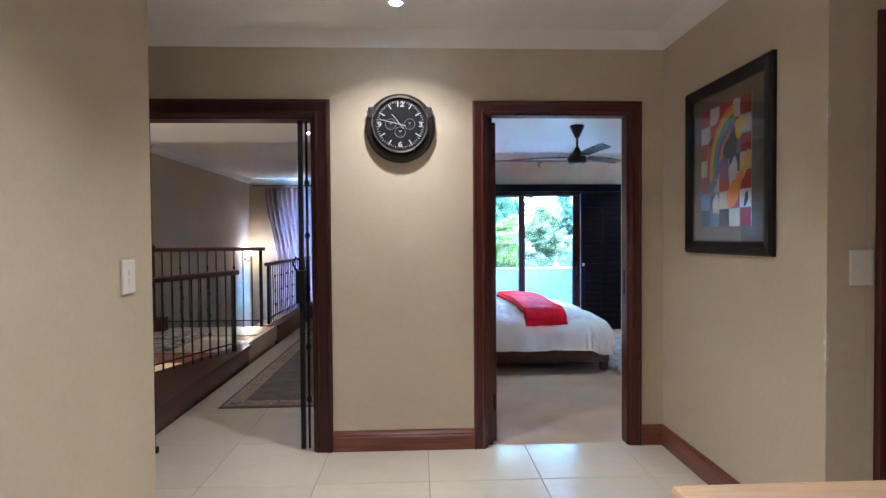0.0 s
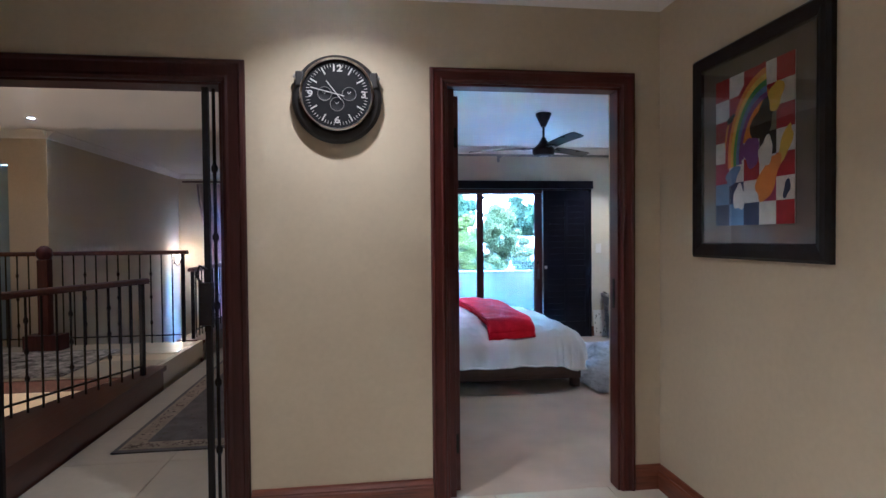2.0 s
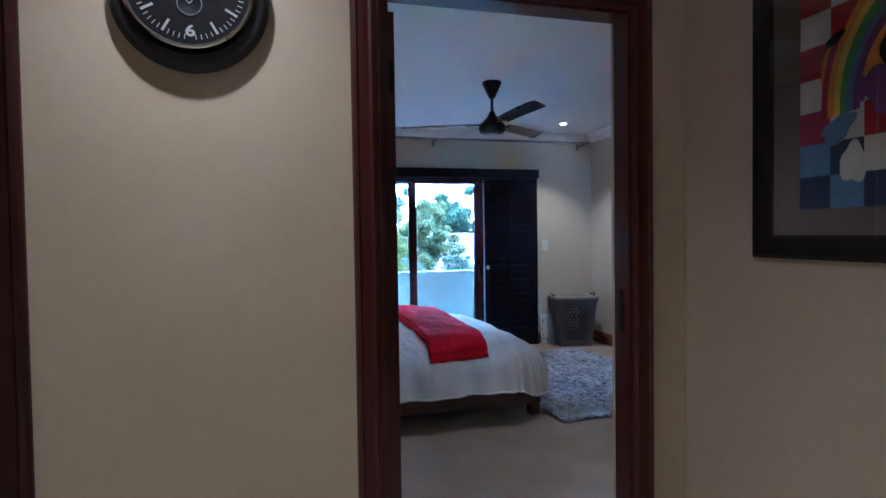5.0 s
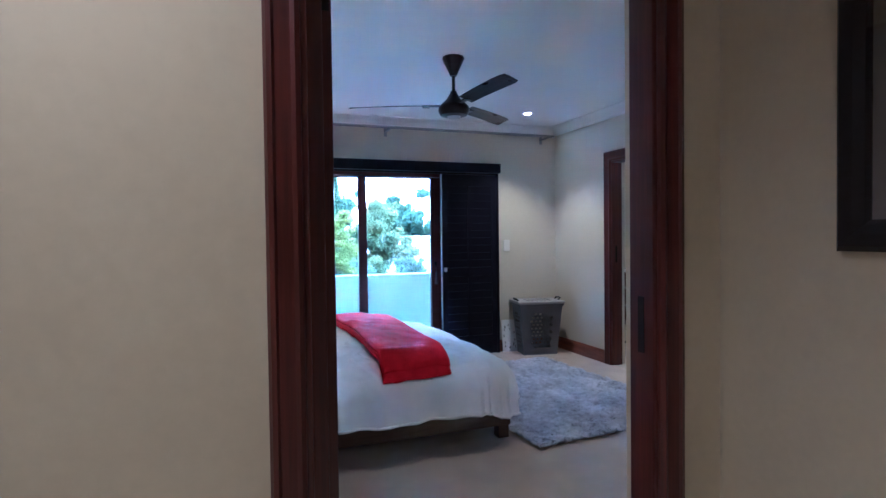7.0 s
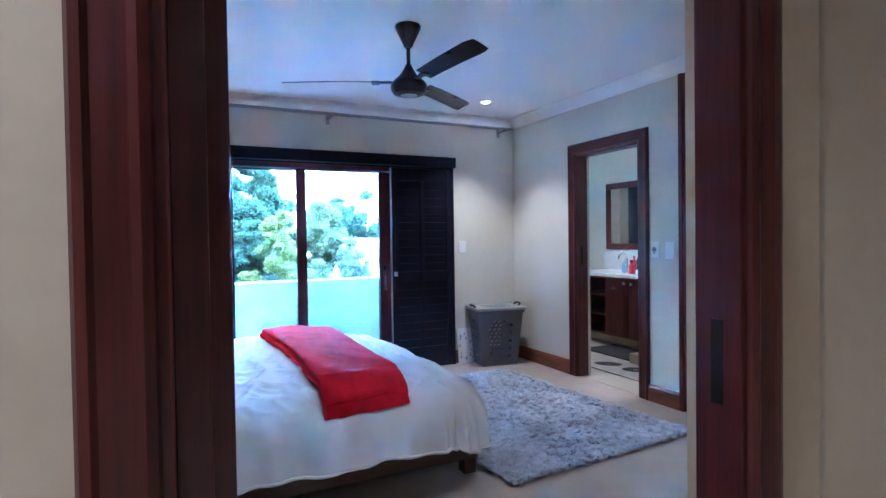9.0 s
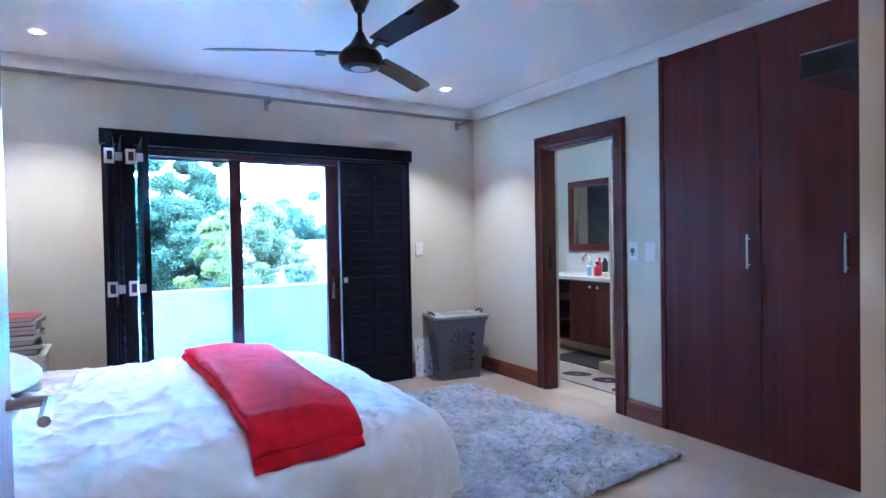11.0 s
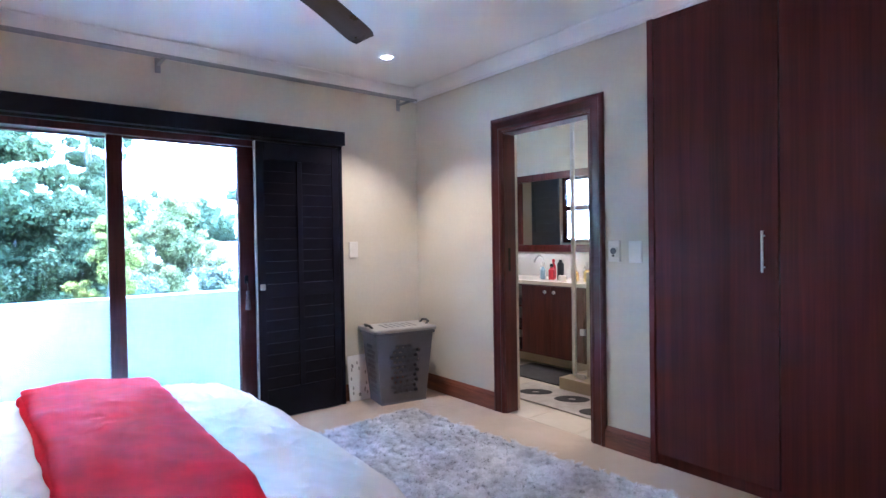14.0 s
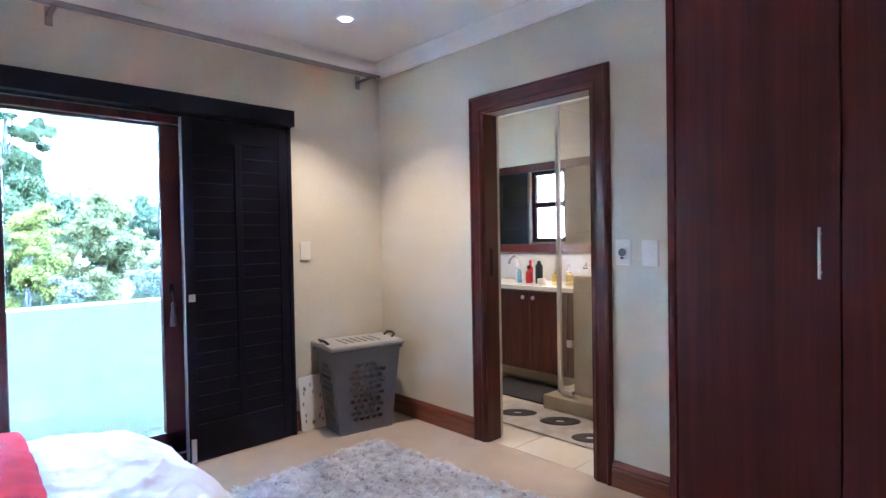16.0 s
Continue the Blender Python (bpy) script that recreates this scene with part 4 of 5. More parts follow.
for _k, (_col, _t) in enumerate((((0.10, 0.13, 0.20), 0.030), ((0.05, 0.16, 0.09), 0.026), ((0.70, 0.68, 0.62), 0.022), ((0.30, 0.32, 0.36), 0.030), ((0.75, 0.72, 0.66), 0.025), ((0.45, 0.05, 0.06), 0.022), ((0.60, 0.59, 0.58), 0.026), ((0.33, 0.04, 0.05), 0.022))):
    bk = thing("book", "closed book in a stack on the nightstand", "book", pose(0.25 + 0.012 * math.sin(_k * 2.3), 7.0 + 0.01 * math.cos(_k * 3.1), _z, 0, 0, 6 * math.sin(_k * 1.7)), "stacked books")
    _cv = material("book_cover", _col, 0.5, vary=0.1, bump=0.02)
    part("cover", boxes(((-0.11, -0.15, 0.0), (0.11, 0.15, 0.0025)), ((-0.11, -0.15, _t - 0.0025), (0.11, 0.15, _t)), ((-0.11, -0.15, 0.0025), (-0.1075, 0.15, _t - 0.0025))), _cv, bk)
    part("pages", boxes(((-0.107, -0.146, 0.0026), (0.106, 0.146, _t - 0.0026))), LINEN, bk, "cream paper pages")
    _z += _t + 0.0006

# black shelf on the wall beside the door
shelf = thing("wall_shelf", "black floating wall shelf beside the bedroom door", "shelf", pose(1.96, W1B, 1.455))
part("board", boxes(((-0.36, 0.002, 0.0), (0.36, 0.157, 0.04)), bevel=0.004), BLACKPLASTIC, shelf)
part("wall_rail", boxes(((-0.30, 0.001, -0.05), (0.30, 0.02, -0.0005)), bevel=0.002), IRON, shelf)


# ---- landing ----
kerb = thing("stair_kerb", "dark polished wooden kerb and step along the stairwell", "kerb", pose(0, 0, 0))


def prism(outline, z0, z1):
    bm = bmesh.new()
    lo, hi = [bm.verts.new((x, y, z0)) for x, y in outline], [bm.verts.new((x, y, z1)) for x, y in outline]
    n = len(outline)
    for k in range(n):
        bm.faces.new((lo[k], lo[(k + 1) % n], hi[(k + 1) % n], hi[k]))
    bm.faces.new(lo[::-1]), bm.faces.new(hi)
    return bm


part("riser", prism([(-1.64, 3.46), (-1.66, 5.78), (-1.76, 5.80), (-1.82, 5.42), (-2.46, 3.46)], -0.349, 0.15), DARKWOOD, kerb)
part("tread", prism([(-1.615, 3.462), (-1.64, 5.80), (-1.78, 5.83), (-1.84, 5.42), (-2.48, 3.462)], 0.1505, 0.19), DARKWOOD, kerb)
part("kerb_run", boxes(((-1.95, 7.06, -0.3), (-1.69, 9.7, 0.15))), DARKWOOD, kerb)
part("kerb_cap", boxes(((-1.97, 7.06, 0.1505), (-1.67, 9.72, 0.19)), bevel=0.006), DARKWOOD, kerb)
raised = thing("floor_raised", "cream tiled raised landing one step up", "floor", pose(0, 0, 0), kind="structure")
part("step_edge", boxes(((-1.745, 5.84, 0.0), (-1.695, 7.05, 0.188)), bevel=0.004), TILE, raised, "cream tiled step edge")
part("fascia", boxes(((-7.0, 5.425, 0.09), (-1.86, 5.449, 0.185)), bevel=0.004), DARKWOOD, raised, "dark wooden edge board")
part("stairwell_face", boxes(((-7.0, 5.428, -0.351), (-1.93, 5.448, 0.0895))), PAINT, raised, "warm-lit plaster below the landing edge")
_tile = mesh_of("tile", boxes(((-0.298, -0.298, 0.0), (0.298, 0.298, 0.014)), bevel=0.002), TILE)
for _i in range(9):
    for _j in range(2):
        _x, _y = -2.05 - 0.6 * _i, 5.78 + 0.6 * _j + 0.32
        piece("tile", _tile, raised, pose(_x, _y - 0.32 + 0.0, 0.174) if _j == 0 else pose(_x, 6.70, 0.174))


def knuckle_bar(bm, h, r, knots):
    rod(bm, (0, 0, 0), (0, 0, h), r, seg=8)
    for z in knots:
        lathe(bm, [(r, z - 0.022), (r * 1.9, z - 0.008), (r * 1.9, z + 0.008), (r, z + 0.022)], 8, Matrix())
    return bm


def balustrade(a, b, z0, z1, label, gap=0.108):
    """A wooden handrail on wrought-iron bars, every other one with knuckles, from a to b."""
    a, b = Vector(a), Vector(b)
    n = (b - a).length
    t = thing("balustrade", label, "balustrade", Matrix.Translation((a.x, a.y, z0)) @ Matrix.Rotation(math.atan2(b.y - a.y, b.x - a.x), 4, "Z"))
    hh = z1 - z0
    part("handrail", sweep(bmesh.new(), [(-0.038, -0.03), (-0.03, -0.045), (0.03, -0.045), (0.038, -0.03), (0.036, -0.008), (0.02, 0.0), (-0.02, 0.0), (-0.036, -0.008)], (-0.05, 0, hh), (n + 0.03, 0, hh), (0, 1, 0), (0, 0, 1)), DARKWOOD, t, "polished wooden handrail")
    part("bottom_bar", boxes(((0, -0.012, 0.075), (n, 0.012, 0.085))), IRON, t)
    plainbar = mesh_of("baluster", rod(bmesh.new(), (0, 0, 0), (0, 0, hh - 0.045), 0.0075, seg=8), IRON)
    knot = mesh_of("baluster", knuckle_bar(bmesh.new(), hh - 0.045, 0.0075, (0.22, hh * 0.5, hh * 0.75)), IRON)
    k = int(n / gap)
    for i in range(1, k):
        piece("baluster", knot if i % 3 == 0 else plainbar, t, pose(i * n / k, 0, 0))
    for x in (0.0, n):
        part("newel", boxes(((x - 0.017, -0.017, 0), (x + 0.017, 0.017, hh - 0.04)), bevel=0.004), IRON, t)
    return t


balustrade((-1.70, 5.45), (-2.44, 3.52), 0.19, 0.985, "wrought-iron balustrade with a wooden handrail on the kerb")
balustrade((-1.86, 6.96), (-6.9, 6.96), 0.19, 1.185, "wrought-iron balustrade with a wooden handrail on the raised landing")
balustrade((-1.82, 7.15), (-1.80, 9.65), 0.19, 0.985, "wrought-iron balustrade with a wooden handrail along the corridor")


def gate(x, side, label):
    t = thing("security_gate", label, "gate", pose(x, W1 + 0.035, 0))
    part("flat_bar", boxes(((-0.014, -0.012, 0.01), (0.014, 0.012, 2.005)), bevel=0.002), IRON, t)
    kb = part("knuckle_bar", knuckle_bar(bmesh.new(), 1.99, 0.008, (0.30, 0.62, 0.98, 1.30, 1.62)), IRON, t, smooth=True)
    kb.location = (side * 0.036, 0, 0.01)
    if side < 0:
        for z in (0.93, 1.0, 1.06):
            part("cross_plate", boxes(((-0.075, -0.014, z - 0.010), (0.0, 0.014, z + 0.010)), bevel=0.002), IRON, t)
        part("foot_shoe", boxes(((-0.08, -0.016, 0.001), (0.03, 0.016, 0.035)), bevel=0.003), IRON, t)
    return t


gate(-1.50, -1, "black folding security gate leaf against the door frame")
_g = gate(-0.594, 1, "black folding security gate leaf with a lock box")
part("lock_box", boxes(((-0.035, -0.022, 0.90), (0.02, 0.022, 1.10)), bevel=0.004), IRON, _g, "black lock box")
part("latch", tube(bmesh.new(), [(-0.03, -0.02, 1.10), (-0.045, -0.03, 1.14), (-0.03, -0.03, 1.18), (0.0, -0.022, 1.16)], 0.007), IRON, _g)

SLATE = material("runner_slate_wool", (0.145, 0.135, 0.135), 0.95, vary=0.35, scale=9, fine=120, bump=0.3)
SAND = material("runner_sand_wool", (0.34, 0.29, 0.215), 0.95, vary=0.3, scale=12, fine=120, bump=0.3)
runner = thing("runner_rug", "slate blue patterned runner rug with a sand floral border", "rug", pose(0, 0, 0))
RA, RB, RC, RD = -1.42, -0.60, 4.22, 8.4
part("field", boxes(((RA, RC, 0.001), (RB, RD, 0.010)), bevel=0.003), SLATE, runner)
for a, b, c, d in ((RA + 0.03, RB - 0.03, RC + 0.04, RC + 0.16), (RA + 0.03, RA + 0.15, RC + 0.161, RD - 0.05), (RB - 0.15, RB - 0.03, RC + 0.161, RD - 0.05)):
    part("border", boxes(((a, c, 0.0103), (b, d, 0.0123))), SAND, runner, "sand-coloured border band")
bm = bmesh.new()
for _k in range(420):
    e = rng.random()
    if _k < 260:
        lx, ly = (RA + 0.05 + 0.08 * rng.random(), RC + 0.06 + 3.8 * rng.random()) if _k % 3 else (RA + 0.05 + 0.72 * rng.random(), RC + 0.06 + 0.08 * rng.random())
    else:
        lx, ly = RA + 0.2 + 0.42 * rng.random(), RC + 0.2 + 3.6 * rng.random()
    lathe(bm, [(0.0, 0.0), (0.008 + 0.012 * e, 0.0)], 6, pose(lx, ly, 0.0128 if _k < 260 else 0.0106, 0, 0, 360 * e) @ Matrix.Diagonal((1, 0.45, 1, 1)))
tagged(part("motif", bm, material("runner_motif_wool", (0.13, 0.10, 0.08), 0.95, vary=0.5, scale=25), runner, "small woven flower motifs"), kind="stuff")

land_rug = thing("patterned_rug", "black and white patterned rug on the raised landing", "rug", pose(0, 0, 0))
PATTERN = material("black_white_wool", (0.42, 0.41, 0.39), 0.95, vary=0.9, scale=9, fine=22, bump=0.2, dark=(0.012, 0.012, 0.014))
part("field", boxes(((-6.2, 5.52, 0.189), (-2.35, 6.62, 0.199)), bevel=0.003), PATTERN, land_rug)
stele = thing("wooden_pedestal", "tall slim dark carved wooden pedestal", "pedestal", pose(-3.12, 6.74, 0.188))
part("foot", boxes(((-0.17, -0.10, 0), (0.17, 0.10, 0.16)), bevel=0.006), DOORWOOD, stele)
part("column", boxes(((-0.05, -0.05, 0.1605), (0.05, 0.05, 0.92)), bevel=0.008), DOORWOOD, stele)
part("finial", lathe(bmesh.new(), [(0.0, 0.9205), (0.05, 0.921), (0.075, 0.96), (0.07, 1.02), (0.03, 1.06), (0.0, 1.065)], 16), DOORWOOD, stele, smooth=True)
bench = thing("low_bench", "low dark wooden bench against the landing wall", "bench", pose(-4.1, 6.72, 0.188))
part("seat", boxes(((-0.38, -0.14, 0.30), (0.38, 0.14, 0.36)), bevel=0.006), DARKWOOD, bench)
for _x in (-0.34, 0.28):
    part("leg", boxes(((_x, -0.12, 0), (_x + 0.06, 0.12, 0.2995)), bevel=0.004), DARKWOOD, bench)
BLUEDOOR = material("blue_grey_door", (0.20, 0.26, 0.30), 0.5, vary=0.08, scale=4)
bdoor = thing("landing_door", "closed blue-grey landing door", "door", pose(-4.53, 7.40, 0.192))
part("leaf", boxes(((0, 0, 0), (0.71, 0.04, 1.945)), bevel=0.004), BLUEDOOR, bdoor)

sconce = thing("wall_sconce", "wrought-iron wall sconce with a glowing glass shade", "wall lamp", pose(-3.4, 11.28, 0.94))
part("backplate", boxes(((0.0005, -0.03, -0.09), (0.012, 0.03, 0.07)), bevel=0.004), IRON, sconce)
part("scroll_arm", tube(bmesh.new(), [(0.01, 0, -0.05), (0.05, 0, -0.11), (0.10, 0, -0.09), (0.12, 0, -0.02), (0.12, 0, 0.01)], 0.008), IRON, sconce, smooth=True)
SHADE = clear("frosted_shade_glass", (1.0, 0.86, 0.62), 0.5)
_sh = part("shade", lathe(bmesh.new(), [(0.022, 0.012), (0.034, 0.03), (0.040, 0.07), (0.052, 0.115), (0.050, 0.115), (0.038, 0.07), (0.031, 0.031), (0.02, 0.014)], 16, pose(0.12, 0, 0)), SHADE, sconce, "frosted glass shade", True)
_sh.visible_shadow = False
part("bulb", lathe(bmesh.new(), [(0.0, 0.014), (0.012, 0.02), (0.015, 0.045), (0.0, 0.062)], 12, pose(0.12, 0, 0)), plain("warm_bulb", (1.0, 0.7, 0.38), 0.4, emit=0.6), sconce, "glowing bulb")

win2 = thing("window_2", "tall window behind the landing curtains", "window", kind="structure")
for a, b in (((-2.80, 11.62, -0.3), (-2.74, 11.7, 2.25)), ((-1.96, 11.62, -0.3), (-1.9, 11.7, 2.25)), ((-2.46, 11.62, -0.24), (-2.40, 11.7, 2.19)), ((-2.739, 11.62, -0.3), (-1.961, 11.7, -0.241)), ((-2.739, 11.62, 2.191), (-1.961, 11.7, 2.25))):
    part("window_frame", boxes((a, b), bevel=0.003), DOORWOOD, win2)
for a, b in ((-2.74, -2.46), (-2.40, -1.96)):
    _p = part("pane", boxes(((a, 11.655, -0.24), (b, 11.661, 2.19))), GLASS, win2)
    _p.visible_shadow = False
CURTAIN = material("striped_silk_curtain", (0.54, 0.44, 0.41), 0.55, vary=0.3, scale=16, fine=3, bump=0.0, stretch=(2.2, 0.3, 0.02), dark=(0.34, 0.23, 0.22), sheen=0.3)

_cn = CURTAIN.node_tree
_tl, _mx = _cn.nodes.new("ShaderNodeBsdfTranslucent"), _cn.nodes.new("ShaderNodeMixShader")      # daylight shines through the silk
_tl.inputs["Color"].default_value = (0.55, 0.47, 0.46, 1)
_mx.inputs[0].default_value = 0.16
_cn.links.new(_cn.nodes["Principled BSDF"].outputs[0], _mx.inputs[1])
_cn.links.new(_tl.outputs[0], _mx.inputs[2])
_cn.links.new(_mx.outputs[0], _cn.nodes["Material Output"].inputs["Surface"])


def curtain(x0, x1, tx, tw, z1, zt, z0, y, label):
    """A pleated curtain gathered towards tx at the height zt."""
    bm = bmesh.new()
    us, vs = steps(0, 1, 90), steps(0, 1, 40)
    grid = []
    for v in vs:
        z = z1 + (z0 - z1) * v
        q = max(0.0, min(1.0, (z1 - z) / (z1 - zt))) if z > zt else max(0.0, 1 - (zt - z) / max(zt - z0, 0.01) * 0.5)
        q = q * q * (3 - 2 * q)
        row = []
        for u in us:
            x = (x0 + (x1 - x0) * u) * (1 - q) + (tx + tw * (u - 0.5)) * q
            row.append(bm.verts.new((x, y + (0.045 - 0.02 * q) * math.sin(u * 58) + 0.012 * math.sin(u * 23 + v * 3), z)))
        grid.append(row)
    for a, b in zip(grid, grid[1:]):
        for j in range(len(us) - 1):
            bm.faces.new((a[j], a[j + 1], b[j + 1], b[j]))
    ob = solid("curtain", bm, CURTAIN, label, "curtain", "thing", True)
    ob["group"] = "landing curtains"
    m = ob.modifiers.new("thickness", "SOLIDIFY")
    m.thickness = 0.003


curtain(-3.05, -2.12, -2.42, 0.74, 2.33, 0.62, -0.6, 11.50, "striped pink and cream silk curtain tied back")
# mostly hidden second curtain, added to hold back the window's daylight
curtain(-2.14, -1.40, -1.74, 0.62, 2.33, 0.62, -0.6, 11.46, "striped pink and cream silk curtain tied back")
crod = thing("curtain_pole", "dark wooden curtain pole over the landing window", "curtain pole", pose(0, 0, 0))
part("pole", rod(bmesh.new(), (-3.3, 11.50, 2.37), (-0.45, 11.50, 2.37), 0.016), DARKWOOD, crod, smooth=True)
for _x in (-3.2, -0.6):
    part("bracket", boxes(((_x - 0.01, 11.50, 2.36), (_x + 0.01, 11.598, 2.38))), DARKWOOD, crod)

# ---- hall: clock, picture, table ----
clock = thing("wall_clock", "large round black and chrome wall clock shaped like a wristwatch", "clock", pose(0.013, W1, 1.966))
DIAL = material("black_dial", (0.010, 0.010, 0.012), 0.55, vary=0.2, scale=20, bump=0.0, gloss=0.15)
INK = plain("pale_dial_print", (0.46, 0.46, 0.45), 0.5)
RINGGREY = plain("grey_dial_ring", (0.16, 0.16, 0.16), 0.5)
FACE = pose(0, 0, 0, 90)          # lathes turn about the axis that comes out of the wall


def disc(profile, seg=48, m=FACE):
    return lathe(bmesh.new(), profile, seg, m)


RUBBER = material("black_rubber_case", (0.014, 0.013, 0.013), 0.55, vary=0.3, scale=30, bump=0.1)
part("case", disc([(0.0, 0.002), (0.180, 0.002), (0.199, 0.008), (0.203, 0.02), (0.200, 0.036), (0.189, 0.046), (0.162, 0.048)], 64, pose(0, 0, -0.018, 90)), RUBBER, clock, "black ribbed case", True)
rim = part("bezel", disc([(0.162, 0.04), (0.168, 0.052), (0.169, 0.064), (0.164, 0.070), (0.158, 0.066), (0.1565, 0.058)], 64), CHROME, clock, "polished chrome bezel", True)
part("ribs", disc([(0.2015, 0.012), (0.206, 0.02), (0.206, 0.030), (0.199, 0.038)], 90, pose(0, 0, -0.018, 90)), RUBBER, clock, "ribbed outer band")
dial = part("dial", disc([(0.0, 0.052), (0.158, 0.052), (0.159, 0.050)], 64), DIAL, clock, "black dial")
for _s in (-1, 1):
    part("lug", boxes(((_s * 0.170 - 0.018, -0.056, 0.035), (_s * 0.170 + 0.018, -0.004, 0.105)), bevel=0.008), RUBBER, clock, "dark lug")
    part("crown", rod(bmesh.new(), (_s * 0.180, -0.035, 0.082), (_s * 0.197, -0.035, 0.086), 0.009), STEEL, clock, "small chrome crown")


def flat_bar(parent, name, ang, r0, r1, w, y, mat=INK):
    """A flat mark on a dial, pointing ang degrees clockwise from twelve."""
    bm = boxes(((-w / 2, y - 0.0012, r0), (w / 2, y, r1)))
    ob = part(name, bm, mat, parent)
    ob.matrix_basis = Matrix.Rotation(radians(ang), 4, "Y")
    return ob


def numeral(parent, text, x, z, size, y):
    cu = bpy.data.curves.new("numeral", "FONT")
    cu.body, cu.size, cu.align_x, cu.align_y, cu.extrude, cu.offset = text, size, "CENTER", "CENTER", 0.0006, size * 0.025
    tmp = new("numeral", cu)
    bpy.context.view_layer.update()
    me2 = bpy.data.meshes.new_from_object(tmp.evaluated_get(bpy.context.evaluated_depsgraph_get()))
    bpy.data.objects.remove(tmp)
    me2.materials.append(INK)
    ob = new("numeral", me2)
    ob.parent = parent
    ob.matrix_basis = pose(x, y, z, 90) @ Matrix.Diagonal((1.22, 1.0, 1.0, 1.0))
    return ob


for _k in range(60):
    if _k % 5:
        flat_bar(dial, "minute_mark", _k * 6, 0.128, 0.142, 0.0022, -0.0525)
    elif _k % 15:
        flat_bar(dial, "hour_mark", _k * 6, 0.105, 0.140, 0.0065, -0.0525)
for _t, _x, _z in (("12", 0, 0.119), ("3", 0.122, 0), ("6", 0, -0.119), ("9", -0.122, 0)):
    numeral(dial, _t, _x, _z, 0.042, -0.0533)
for _x, _z in ((-0.056, 0.002), (0.056, 0.002), (0.0, -0.045)):
    sub = part("sub_dial", disc([(0.0, 0.0535), (0.030, 0.0535), (0.0315, 0.0545), (0.033, 0.0535)], 32, pose(_x, 0, _z, 90)), DIAL, dial, "small black sub-dial", True)
    sub.data.materials[0] = DIAL
    part("sub_ring", disc([(0.0295, 0.0538), (0.0305, 0.0548), (0.032, 0.0548), (0.033, 0.0538)], 32, pose(_x, 0, _z, 90)), RINGGREY, dial, "grey ring")
    for _a in (-45, 40):
        b_ = part("sub_hand", boxes(((-0.0009, -0.0556, 0), (0.0009, -0.0548, 0.013))), INK, dial)
        b_.matrix_basis = pose(_x, 0, _z) @ Matrix.Rotation(radians(_a), 4, "Y")
flat_bar(dial, "hour_hand", -38, -0.03, 0.078, 0.0038, -0.0565, INK)
flat_bar(dial, "minute_hand", -76, -0.035, 0.125, 0.0038, -0.0585, INK)
picture = thing("framed_picture", "framed abstract print of coloured checks and a rainbow", "picture", pose(1.63, 2.627, 1.639, 0, 0, -90))
PW, PH = 0.377, 0.436
FRAMEBLACK = material("black_picture_frame", (0.011, 0.008, 0.008), 0.5, vary=0.3, scale=8, bump=0.03, gloss=0.25)
fr = [(0, 0), (0.066, 0), (0.066, 0.018), (0.055, 0.030), (0.03, 0.026), (0.010, 0.018), (0, 0.012)]
for a, b, u in (((-PW + 0.066, PH - 0.066), (PW - 0.066, PH - 0.066), (0, 1)), ((PW - 0.066, PH - 0.066), (PW - 0.066, -PH + 0.066), (1, 0)), ((PW - 0.066, -PH + 0.066), (-PW + 0.066, -PH + 0.066), (0, -1)), ((-PW + 0.066, -PH + 0.066), (-PW + 0.066, PH - 0.066), (-1, 0))):
    part("frame_side", sweep(bmesh.new(), fr, (a[0], 0, a[1]), (b[0], 0, b[1]), (u[0], 0, u[1]), (0, -1, 0), -1, 1), FRAMEBLACK, picture)
part("mount", boxes(((-PW + 0.05, -0.008, -PH + 0.05), (PW - 0.05, -0.002, PH - 0.05))), material("brown_grey_mount", (0.16, 0.135, 0.115), 0.8, vary=0.08, scale=12), picture, "brown-grey card mount")
ART = {k: material("print_" + k, c, 0.6, vary=0.18, scale=18, bump=0.0) for k, c in dict(red=(0.34, 0.014, 0.022), white=(0.68, 0.66, 0.60), navy=(0.03, 0.045, 0.11), blue=(0.14, 0.24, 0.42), black=(0.014, 0.014, 0.018), orange=(0.72, 0.26, 0.02), yellow=(0.76, 0.52, 0.04), green=(0.12, 0.36, 0.10), violet=(0.20, 0.07, 0.26), maroon=(0.30, 0.03, 0.09), olive=(0.24, 0.22, 0.13)).items()}
AW, AH = 0.22, 0.30
cell = ["red white red white red", "white red black red white", "red blue navy olive red", "white violet white black white", "maroon white red white red", "blue navy white maroon white", "navy blue navy white red"]
art = part("print", boxes(((-AW, -0.0115, -AH), (AW, -0.009, AH))), ART["white"], picture, "coloured art print")
for _j, _row in enumerate(cell):
    for _i, _cn in enumerate(_row.split()):
        x0, z1 = -AW + _i * 2 * AW / 5, AH - _j * 2 * AH / 7
        part("check", boxes(((x0, -0.0125, z1 - 2 * AH / 7), (x0 + 2 * AW / 5, -0.0117, z1))), ART[_cn], art)


def ribbon(name, arc, r0, r1, cx, cz, col, y):
    """A curved band of the print."""
    bm = bmesh.new()
    pts = []
    for k in range(17):
        a = radians(arc[0] + (arc[1] - arc[0]) * k / 16)
        pts.append([bm.verts.new((cx + r * math.cos(a), y, cz + 1.35 * r * math.sin(a))) for r in (r0, r1)])
    for a, b in zip(pts, pts[1:]):
        bm.faces.new((a[0], a[1], b[1], b[0]))
    return part(name, bm, ART[col], art)


